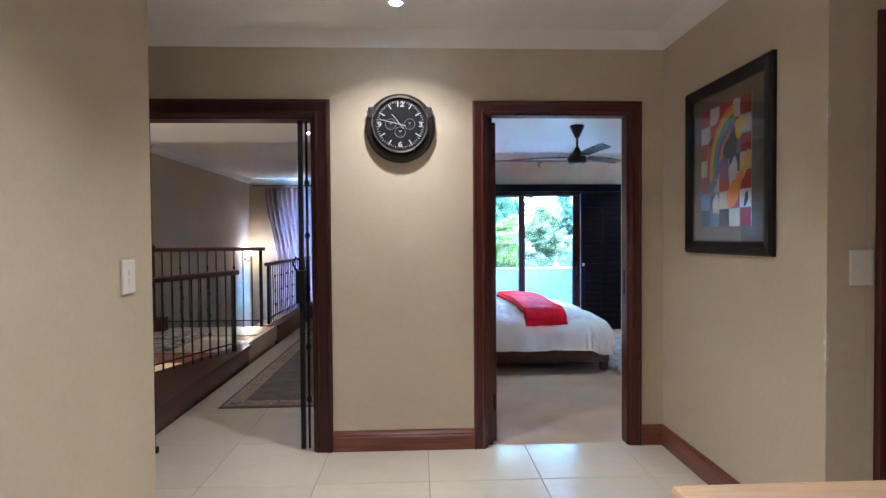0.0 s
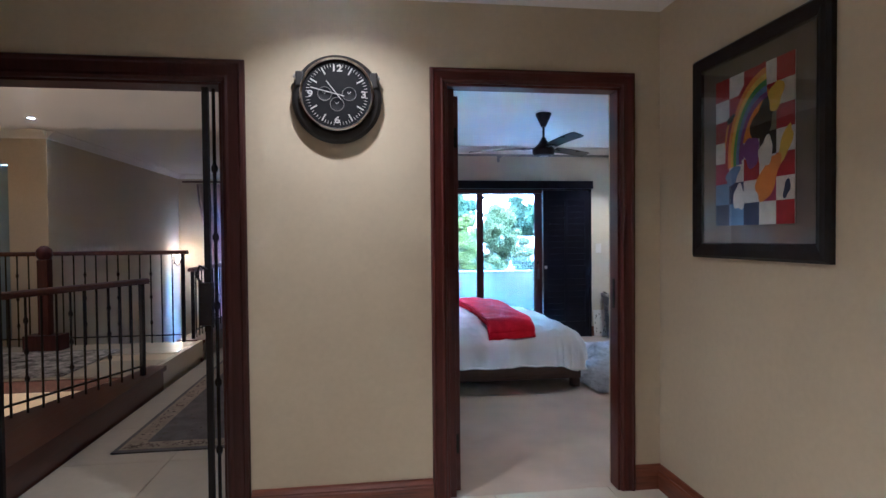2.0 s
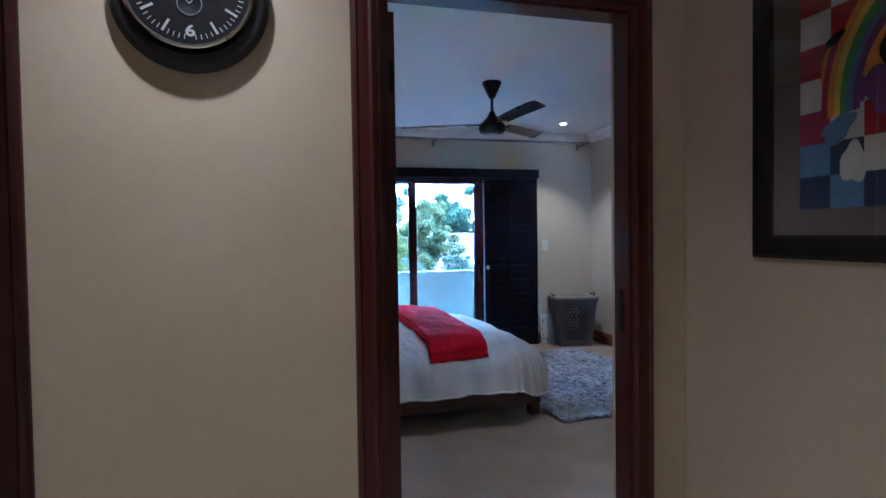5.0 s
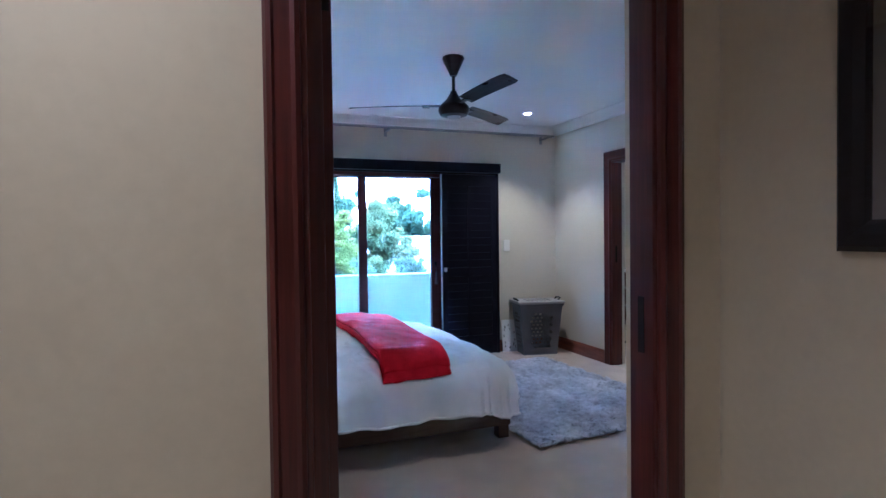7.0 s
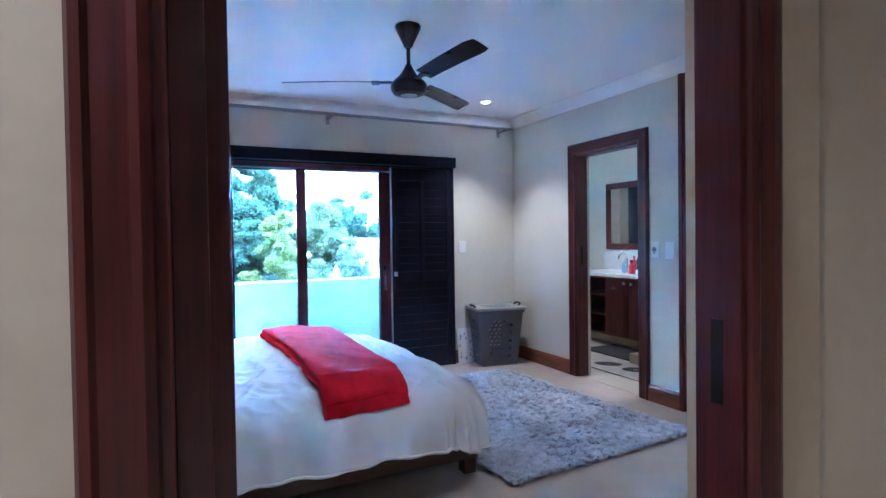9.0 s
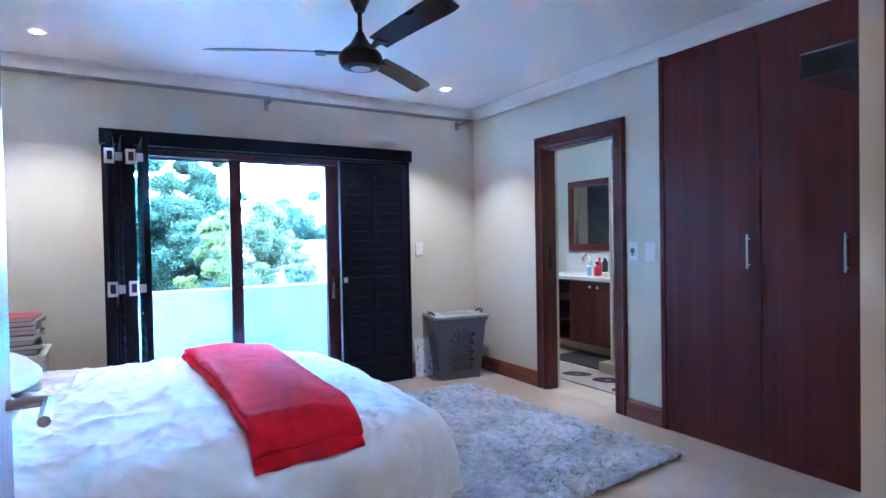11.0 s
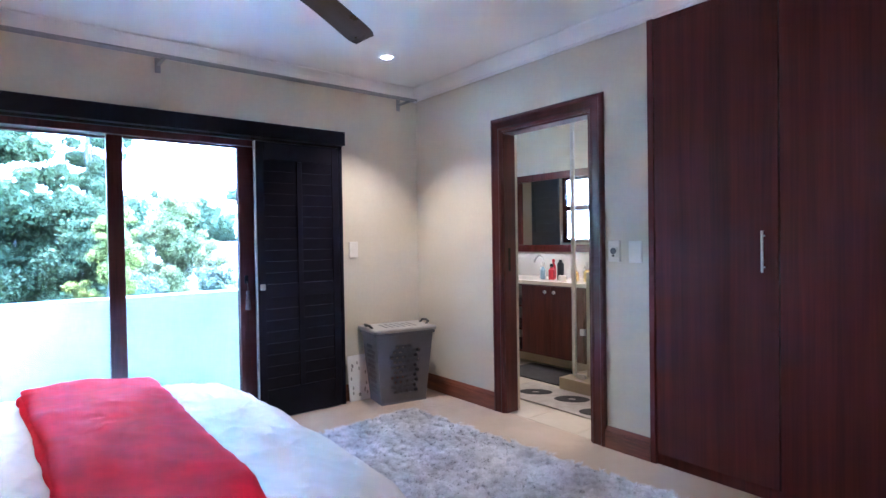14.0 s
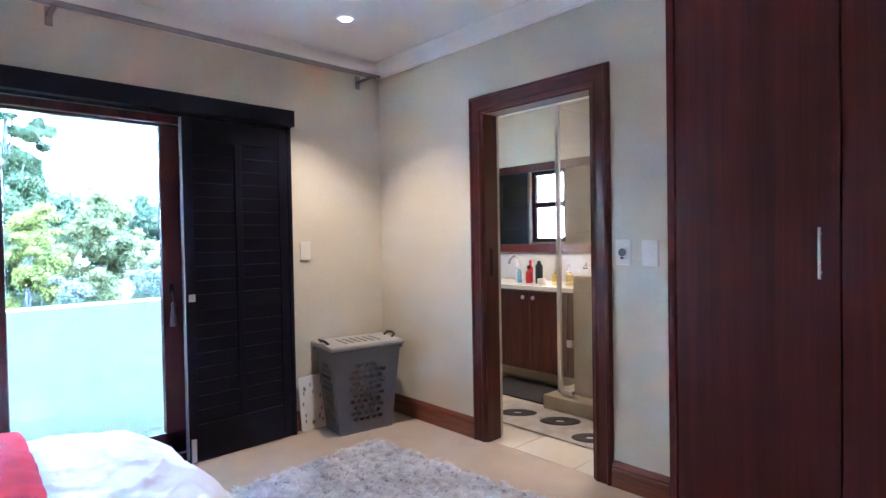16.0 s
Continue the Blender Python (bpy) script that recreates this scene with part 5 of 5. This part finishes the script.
def blob(x, z, a, b, turn, col, y):
    bm = bmesh.new()
    vs2 = []
    for k in range(24):
        w = k * math.tau / 24
        r = 1 + 0.12 * math.sin(3 * w + x * 40) + 0.08 * math.sin(5 * w + z * 30)
        p, q = a * r * math.cos(w), b * r * math.sin(w)
        c, s = math.cos(radians(turn)), math.sin(radians(turn))
        vs2.append(bm.verts.new((x + p * c - q * s, y, z + p * s + q * c)))
    bm.faces.new(vs2)
    return part("shape", bm, ART[col], art)


blob(-0.02, 0.115, 0.155, 0.09, 38, "orange", -0.0130)
for _k, _cn in enumerate(("violet", "blue", "green", "yellow", "orange", "red")):
    ribbon("rainbow_band", (95, 185), 0.155 + 0.017 * _k, 0.172 + 0.017 * _k, 0.10, -0.04, _cn, -0.0134)
blob(0.13, 0.165, 0.035, 0.055, -20, "yellow", -0.0137)
blob(0.06, 0.09, 0.05, 0.085, -35, "black", -0.0132)
blob(0.0, -0.02, 0.045, 0.06, 10, "violet", -0.0139)
blob(0.08, -0.03, 0.035, 0.055, -15, "white", -0.0141)
blob(0.09, -0.13, 0.045, 0.095, -32, "orange", -0.0138)
blob(0.175, -0.02, 0.025, 0.075, -25, "yellow", -0.0136)
blob(-0.11, -0.10, 0.05, 0.03, 40, "blue", -0.0137)
blob(-0.07, -0.19, 0.035, 0.05, 0, "white", -0.0138)
blob(0.185, -0.175, 0.014, 0.036, -18, "navy", -0.0138)
blob(-0.12, 0.13, 0.03, 0.012, 30, "black", -0.0142)
_pg = part("glazing", boxes(((-PW + 0.058, -0.0175, -PH + 0.058), (PW - 0.058, -0.0155, PH - 0.058))), GLASS, picture, "clear picture glass")
_pg.visible_shadow = False

table = thing("side_table", "pale beige wooden side table top near the hall opening", "table", pose(1.10, 0.72, 0))
PINE = material("pale_wood", (0.52, 0.37, 0.22), 0.4, vary=0.2, scale=4, fine=14, stretch=(0.8, 8, 8), bump=0.03)
part("top", boxes(((-0.435, -0.36, 0.718), (0.42, 0.425, 0.755)), bevel=0.012), PINE, table)
for _x in (-0.37, 0.32):
    for _y in (-0.31, 0.32):
        part("leg", boxes(((_x, _y, 0), (_x + 0.05, _y + 0.05, 0.7175)), bevel=0.004), PINE, table)
# chipped paint on the hall corner
for _z, _h in ((0.875, 0.105), (1.75, 0.05)):
    chip = bmesh.new()
    vs2 = [chip.verts.new((1.6285, YR + 0.014 * (0.5 + 0.5 * math.sin(k * 2.4)) * math.sin(k * math.pi / 10) + 0.001, _z - _h + _h * 2 * k / 10)) for k in range(11)]
    edge = [chip.verts.new((1.6285, YR - 0.0015, _z - _h + _h * 2 * k / 10)) for k in range(11)]
    ret = [chip.verts.new((1.6285 + 0.012 * math.sin(k * math.pi / 10), YR - 0.0015, _z - _h + _h * 2 * k / 10)) for k in range(11)]
    for k in range(10):
        chip.faces.new((vs2[k], vs2[k + 1], edge[k + 1], edge[k]))
        if 0 < k < 9:
            chip.faces.new((edge[k], edge[k + 1], ret[k + 1], ret[k]))
    solid("paint_chip", chip, PLASTER, "bare plaster where the corner paint has chipped", "wear")

# ---- bathroom ----
SHOWERTILE = material("sand_shower_tile", (0.46, 0.40, 0.27), 0.3, vary=0.12, scale=5, each=0.05)
VANITYWOOD = material("vanity_veneer", (0.080, 0.017, 0.012), 0.4, vary=0.4, scale=3, fine=12, stretch=(8, 8, 0.5), bump=0.03, gloss=0.25)
vanity = thing("vanity_cabinet", "dark mahogany wall-hung bathroom vanity cabinet", "cabinet", pose(0, 0, 0))
part("carcass", boxes(((4.90, 6.70, 0.12), (5.398, 7.50, 0.775)), bevel=0.002), VANITYWOOD, vanity)
for (a, b), ky in (((7.136, 7.49), 7.185), ((6.78, 7.132), 7.082)):
    d_ = part("door", boxes(((4.880, a, 0.13), (4.8995, b, 0.765)), bevel=0.003), VANITYWOOD, vanity)
    part("knob", lathe(bmesh.new(), [(0.0, 0.0), (0.006, 0.001), (0.006, 0.012), (0.016, 0.018), (0.014, 0.028), (0.0, 0.030)], 16, pose(4.880, ky, 0.715, 0, -90)), STEEL, d_, "round steel knob", True)
for _z in (0.12, 0.33, 0.55, 0.757):
    part("shelf", boxes(((4.90, 7.502, _z), (5.398, 8.02, _z + 0.018))), VANITYWOOD, vanity)
part("end_panel", boxes(((4.90, 8.021, 0.12), (5.398, 8.04, 0.775))), VANITYWOOD, vanity)
part("toe_recess", boxes(((5.02, 6.70, 0.015), (5.398, 8.04, 0.1195))), SHOWERTILE, vanity)
solid("worktop", boxes(((4.86, 6.68, 0.7755), (5.398, 8.06, 0.812)), bevel=0.005), material("white_stone_top", (0.76, 0.74, 0.70), 0.2, vary=0.05, scale=8), "white stone vanity worktop", "worktop", "thing")
solid("splash_back", boxes(((5.388, 6.68, 0.8125), (5.3985, 8.06, 1.045))), material("pale_splash_tile", (0.66, 0.64, 0.60), 0.2, vary=0.05), "pale tiled splashback", "splashback", "structure")
mirror = thing("bathroom_mirror", "wide mirror in a mahogany frame above the vanity", "mirror", pose(0, 0, 0))
part("glass", boxes(((5.384, 6.66, 1.135), (5.390, 7.94, 1.80))), MIRROR, mirror, "silvered mirror glass")
for a, b in (((5.372, 6.60, 1.065), (5.398, 8.01, 1.137)), ((5.372, 6.60, 1.798), (5.398, 8.01, 1.87)), ((5.372, 7.938, 1.1375), (5.398, 8.01, 1.7975)), ((5.372, 6.60, 1.1375), (5.398, 6.662, 1.7975))):
    part("frame_side", boxes((a, b), bevel=0.004), VANITYWOOD, mirror)


def bottle(label, x, y, prof, mat, cap=None, z=0.813):
    t = thing("toiletry_bottle", label, "bottle", pose(x, y, z), "toiletries")
    part("body", lathe(bmesh.new(), prof, 16), mat, t, smooth=True)
    if cap:
        r, h0, h1, m2 = cap
        part("cap", lathe(bmesh.new(), [(0.0, h0), (r, h0), (r, h1), (0.0, h1)], 12), m2, t)


def tall(r, h):
    return [(0.0, 0.0), (r, 0.001), (r, h * 0.78), (r * 0.5, h * 0.9), (r * 0.45, h), (0.0, h)]


CLEARB, AMBER = clear("clear_bottle_glass", (0.9, 0.95, 1.0)), clear("amber_scent", (0.95, 0.75, 0.2))
REDP, BLUEP = plain("red_plastic", (0.5, 0.015, 0.02), 0.3), plain("blue_plastic", (0.28, 0.45, 0.58), 0.3)
bottle("clear bottle with a blue cap on the vanity", 5.10, 7.42, tall(0.027, 0.13), CLEARB, (0.014, 0.131, 0.16, WHITEPLASTIC))
bottle("pale blue pump bottle on the vanity", 5.05, 7.37, tall(0.025, 0.12), BLUEP, (0.012, 0.121, 0.16, WHITEPLASTIC))
bottle("red plastic bottle on the vanity", 5.06, 7.27, tall(0.030, 0.12), REDP, (0.017, 0.121, 0.15, BLACKPLASTIC))
bottle("dark red bottle on the vanity", 5.16, 7.33, tall(0.024, 0.16), REDP, (0.014, 0.161, 0.19, REDP))
bottle("tall black bottle on the vanity", 5.08, 7.18, tall(0.032, 0.19), BLACKPLASTIC)
bottle("small white jar on the vanity", 4.98, 7.08, [(0.0, 0.0), (0.035, 0.001), (0.035, 0.05), (0.0, 0.051)], WHITEPLASTIC)
bottle("amber perfume bottle on the vanity", 5.04, 6.98, tall(0.035, 0.10), AMBER, (0.013, 0.101, 0.13, STEEL))
bottle("clear perfume bottle on the vanity", 5.12, 6.92, tall(0.030, 0.14), CLEARB, (0.013, 0.141, 0.17, STEEL))
bottle("amber perfume bottle on the vanity", 5.05, 6.86, tall(0.032, 0.11), AMBER, (0.013, 0.111, 0.14, STEEL))
bottle("clear perfume bottle on the vanity", 5.18, 6.80, tall(0.035, 0.15), CLEARB, (0.013, 0.151, 0.18, STEEL))
tap = thing("basin_tap", "curved chrome basin tap on the vanity", "tap", pose(5.28, 7.56, 0.812))
part("spout", tube(bmesh.new(), [(0, 0, 0), (0, 0, 0.15), (-0.02, 0, 0.20), (-0.07, 0, 0.22), (-0.12, 0, 0.19), (-0.13, 0, 0.15)], 0.011, 10), CHROME, tap, smooth=True)
part("flange", rod(bmesh.new(), (0, 0, 0), (0, 0, 0.012), 0.026), CHROME, tap)

shower = thing("shower_screen", "frameless glass shower screen with steel posts", "shower screen", pose(0, 0, 0))
_p = part("pane", boxes(((4.535, 5.62, 0.115), (4.543, 6.60, 2.10))), GLASS, shower)
_p.visible_shadow = False
_p = part("pane", boxes(((4.56, 6.608, 0.115), (5.396, 6.616, 2.10))), GLASS, shower)
_p.visible_shadow = False
part("corner_post", boxes(((4.528, 6.592, 0.115), (4.556, 6.620, 2.115)), bevel=0.003), STEEL, shower, "slim steel corner post")
part("side_clamp", boxes(((4.524, 6.50, 0.44), (4.552, 6.54, 0.49)), bevel=0.003), STEEL, shower, "small steel glass clamp")
part("bottom_clamp", boxes(((4.524, 6.50, 0.1005), (4.552, 6.585, 0.135)), bevel=0.003), STEEL, shower)
solid("shower_kerb", boxes(((4.45, 5.575, 0.0), (5.398, 6.69, 0.10)), bevel=0.006), SHOWERTILE, "sand-tiled shower kerb", "shower kerb", "structure")
solid("shower_dwarf_wall", boxes(((4.605, 5.575, 0.1005), (5.398, 6.535, 0.93)), bevel=0.005), SHOWERTILE, "low sand-tiled wall inside the shower", "wall", "structure")
bwin = thing("window_3", "small wooden bathroom window with two panes", "window", kind="structure")
for a, b in (((EB + 0.05, 8.15, 1.14), (EB + 0.11, 8.20, 2.02)), ((EB + 0.05, 8.62, 1.14), (EB + 0.11, 8.67, 2.02)), ((EB + 0.05, 8.201, 1.14), (EB + 0.11, 8.619, 1.19)), ((EB + 0.05, 8.201, 1.97), (EB + 0.11, 8.619, 2.02)), ((EB + 0.05, 8.201, 1.565), (EB + 0.11, 8.619, 1.635))):
    part("glazing_bar", boxes((a, b), bevel=0.003), VANITYWOOD, bwin)
_p = part("pane", boxes(((EB + 0.078, 8.20, 1.19), (EB + 0.083, 8.62, 1.97))), GLASS, bwin)
_p.visible_shadow = False
bsh = thing("bathroom_shutter", "charcoal louvred shutter folded open beside the bathroom window", "shutter", pose(EB + 0.16, 8.68, 0, 0, 0, 88))
# lighter, bluer copy of CHARCOAL with the bathroom's light put into the colour
louvre_panel(bsh, 0.0, 0.46, 1.10, 2.03, -0.03, 10, False, material("lit_charcoal_shutter", (0.07, 0.09, 0.13), 0.4, vary=0.15, scale=6))
rail_ = thing("towel_rail", "slim chrome towel rail on the bathroom wall", "towel rail", pose(EB + 0.15, 7.9, 1.25))
part("bar", tube(bmesh.new(), [(0.001, -0.2, 0), (0.06, -0.2, 0), (0.065, -0.19, 0), (0.065, 0.13, 0), (0.06, 0.14, 0), (0.001, 0.14, 0)], 0.006), CHROME, rail_, smooth=True)
mat_ = thing("bath_mat", "white bath mat with dark pebble motifs", "bath mat", pose(0, 0, 0))
part("field", boxes(((4.02, 5.95, 0.001), (4.44, 6.98, 0.012)), bevel=0.004), material("off_white_bath_mat", (0.40, 0.37, 0.33), 0.95, vary=0.2, scale=14, fine=200, bump=0.4), mat_)
PEBBLE = material("dark_pebble_pile", (0.035, 0.032, 0.032), 0.95, vary=0.4, scale=20, bump=0.3)
for _x, _y, _a, _b in ((4.23, 6.74, 0.13, 0.075), (4.28, 6.43, 0.13, 0.085), (4.15, 6.13, 0.11, 0.08)):
    part("pebble", lathe(bmesh.new(), [(0.22, 0.0), (0.30, 0.004), (0.9, 0.004), (1.0, 0.0)], 24, pose(_x, _y, 0.0122, 0, 0, -50) @ Matrix.Diagonal((_a, _b, 1, 1))), PEBBLE, mat_)
dark_mat = solid("vanity_mat", boxes(((4.52, 6.74, 0.001), (4.98, 7.45, 0.012)), bevel=0.004), PEBBLE, "dark grey bath mat in front of the vanity", "bath mat", "thing")

# ---- garden and distance ----
def crown(name, parent, clumps, n, leaf, mat, seed):
    """Many small leaves gathered in uneven clumps, most of them facing outwards and up."""
    g = np.random.default_rng(seed)
    share = np.array([c[3] ** 2 for c in clumps])
    pick = g.choice(len(clumps), n, p=share / share.sum())
    cs = np.array([c[:3] for c in clumps])[pick]
    rs = np.array([c[3] for c in clumps])[pick]
    d = g.normal(size=(n, 3))
    d /= np.linalg.norm(d, axis=1)[:, None]
    p = cs + d * (rs * g.uniform(0.1, 1.0, n) ** 0.45 * g.uniform(0.75, 1.15, n))[:, None] * [1, 1, 0.72]
    face = d * 0.5 + np.array([0, 0, 0.2]) + g.normal(size=(n, 3)) * 0.8
    face /= np.linalg.norm(face, axis=1)[:, None]
    a = np.cross(face, g.normal(size=(n, 3)))
    a /= np.linalg.norm(a, axis=1)[:, None]
    b = np.cross(face, a)
    s = leaf * g.uniform(0.6, 1.4, n)[:, None]
    v = np.stack([p - a * s, p + b * s * 0.45, p + a * s, p - b * s * 0.45], 1).reshape(-1, 3)
    f = np.arange(n * 4).reshape(-1, 4)
    me3 = bpy.data.meshes.new(name)
    me3.from_pydata(v.tolist(), [], f.tolist())
    me3.materials.append(mat)
    ob = new(name, me3)
    ob.parent = parent
    return tagged(ob, kind="stuff")


BARK = material("bark", (0.035, 0.028, 0.020), 0.9, vary=0.4, scale=10, stretch=(3, 3, 0.6), bump=0.6)


def tree(label, x, y, height, width, n, leaf, mat, seed, low=0.35, lobes=14):
    g = random.Random(seed)
    t = thing("tree", label, "tree", pose(x, y, -3.0))
    bm = bmesh.new()
    tube_pts = [(0.15 * math.sin(k), 0.12 * math.cos(k * 1.3), height * 0.7 * k / 6) for k in range(7)]
    for k in range(6):
        rod(bm, tube_pts[k], tube_pts[k + 1], height * 0.013 * (1 - k / 8), height * 0.013 * (1 - (k + 1) / 8), 8)
    clumps = []
    for k in range(lobes):
        h = height * (low + (1 - low) * (k + 0.5) / lobes)
        spread = width * math.sin(math.pi * min(1, 0.22 + 0.74 * (k + 0.5) / lobes)) * g.uniform(0.25, 1.05)
        a = k * 2.4 + g.uniform(-0.7, 0.7)
        c = Vector((spread * math.cos(a), spread * math.sin(a), h))
        foot = Vector(tube_pts[min(5, 1 + k * 5 // lobes)])
        rod(bm, foot, c, height * 0.0045, height * 0.0012, 6)
        size = width * g.uniform(0.26, 0.46)
        clumps.append((*c, size))
        for _ in range(4):
            q = c + Vector((g.gauss(0, 1), g.gauss(0, 1), g.gauss(0, 0.8))) * size * 0.85
            clumps.append((*q, size * g.uniform(0.36, 0.66)))
    part("trunk", bm, BARK, t, smooth=True)
    crown("crown", t, clumps, n, leaf, mat, seed)
    return t


LEAF_BLUE = leafy("blue_green_leaves", (0.033, 0.037, 0.012), (0.018, 0.024, 0.008))
LEAF_LIME = leafy("yellow_green_leaves", (0.100, 0.088, 0.014), (0.052, 0.052, 0.008))
LEAF_PALE = leafy("pale_mixed_leaves", (0.080, 0.070, 0.020), (0.042, 0.045, 0.013))
LEAF_GREY = leafy("silver_grey_leaves", (0.064, 0.067, 0.036), (0.034, 0.037, 0.021))
LEAF_FAR = leafy("far_woodland_leaves", (0.030, 0.036, 0.014), (0.018, 0.024, 0.010))
tree("tall slim airy blue-green tree beyond the balcony", 3.0, 21.5, 9.6, 0.85, 60000, 0.052, LEAF_BLUE, 3, 0.2, 24)
tree("tall airy blue-green tree beyond the balcony", 0.9, 20.5, 11.0, 1.75, 130000, 0.058, LEAF_BLUE, 5, 0.15, 30)
tree("tall airy blue-green tree beyond the balcony", -2.4, 21.5, 11.5, 2.4, 60000, 0.085, LEAF_BLUE, 8, 0.15, 26)
tree("dense dark green tree under the tall ones", 2.3, 19.2, 5.2, 1.45, 95000, 0.046, LEAF_BLUE, 9, 0.2, 22)
tree("dense dark green tree under the tall ones", -0.6, 18.4, 4.9, 1.8, 80000, 0.055, LEAF_BLUE, 10, 0.2, 22)
tree("bright yellow-green shrub tree beyond the balcony", 2.78, 16.6, 4.75, 0.62, 42000, 0.031, LEAF_LIME, 11, 0.3, 18)
tree("pale mixed green tree beyond the balcony", 4.15, 17.6, 5.1, 0.98, 110000, 0.034, LEAF_PALE, 13, 0.25, 28)
tree("silver-grey shrub below the parapet", 4.15, 14.8, 3.75, 0.62, 22000, 0.03, LEAF_GREY, 19, 0.3, 14)
tree("silver-grey shrub below the parapet", 3.05, 14.6, 3.55, 0.55, 18000, 0.03, LEAF_GREY, 23, 0.3, 14)
tree("dense dark green tree behind the landing window", -3.0, 17.5, 6.0, 2.4, 14000, 0.09, LEAF_BLUE, 31, 0.15, 16)
for _k in range(14):
    tree("distant blue-green woodland tree", -26 + 6.2 * _k + 1.5 * math.sin(_k * 2), 62 + 7 * math.cos(_k * 1.9), 7.3 + 0.9 * math.sin(_k * 1.3), 4.2, 15000, 0.26, LEAF_FAR, 50 + _k, 0.05, 14)["group"] = "distant trees"
far = thing("distant_house", "pale distant house with a low tiled roof", "house", pose(13.5, 38, -3.0))
part("wall", boxes(((-5, 0, 0), (5, 6, 2.7))), RENDERED, far)
ROOFT = material("pale_roof_tile", (0.20, 0.17, 0.14), 0.8, vary=0.3, scale=4, fine=20)
part("roof", sweep(bmesh.new(), [(-0.5, 2.701), (6.5, 2.701), (3.0, 4.3)], (-5.5, 0, 0), (5.5, 0, 0), (0, 1, 0), (0, 0, 1)), ROOFT, far, "low tiled roof")
for _k in range(7):
    part("tile_course", boxes(((-5.5, -0.42 + _k * 0.48, 2.78 + _k * 0.219), (5.5, -0.38 + _k * 0.48, 2.83 + _k * 0.219))), ROOFT, far)
for _x in (-3, 0, 3):
    part("window", boxes(((_x - 0.6, -0.03, 0.9), (_x + 0.6, -0.002, 2.1))), BLACKPLASTIC, far)

# ---- floor tiles, last ----
for _i in range(-4, 6):
    for _j in range(-5, 14):
        _x, _y = 0.465 + 0.6 * _i, 3.18 + 0.6 * _j
        a, b, c, d = _x - 0.2985, _x + 0.2985, _y - 0.2985, _y + 0.2985
        if c < -3.0 or d > 11.6:
            continue
        if _y > W1:
            a, b = max(a, -1.63), min(b, -0.36)
        else:
            a, b = max(a, -2.0), min(b, 1.63 if _y > 2.0 else 3.4)
            if d > W1 and a > -0.5:
                d = W1 + 0.045
        if b - a < 0.03:
            continue
        if min(b - a, d - c) > 0.596:
            piece("tile", _tile, floor, pose((a + b) / 2, (c + d) / 2, -0.014))
        else:
            part("tile", boxes(((a, c, -0.014), (b, d, 0.0)), bevel=0.002), TILE, floor)
bath_floor = thing("floor_bathroom", "cream tiled bathroom floor", "floor", kind="structure")
part("grout_bed", boxes(((EB + 0.021, 5.57, -0.05), (5.40, 9.38, -0.004))), GROUT, bath_floor)
_bt = mesh_of("tile", boxes(((-0.1985, -0.1985, -0.010), (0.1985, 0.1985, 0.0)), bevel=0.0015), TILE)
for _i in range(4):
    for _j in range(9):
        piece("tile", _bt, bath_floor, pose(EB + 0.222 + 0.4 * _i, 5.77 + 0.4 * _j, 0.0))
bal_floor = thing("floor_balcony", "pale tiled balcony floor", "floor", kind="structure")
_bt2 = mesh_of("tile", boxes(((-0.148, -0.148, -0.015), (0.148, 0.148, 0.0)), bevel=0.002), BALCONYTILE)
for _i in range(13):
    for _j in range(4):
        piece("tile", _bt2, bal_floor, pose(-0.03 + 0.3 * _i, 7.90 + 0.3 * _j, -0.2))
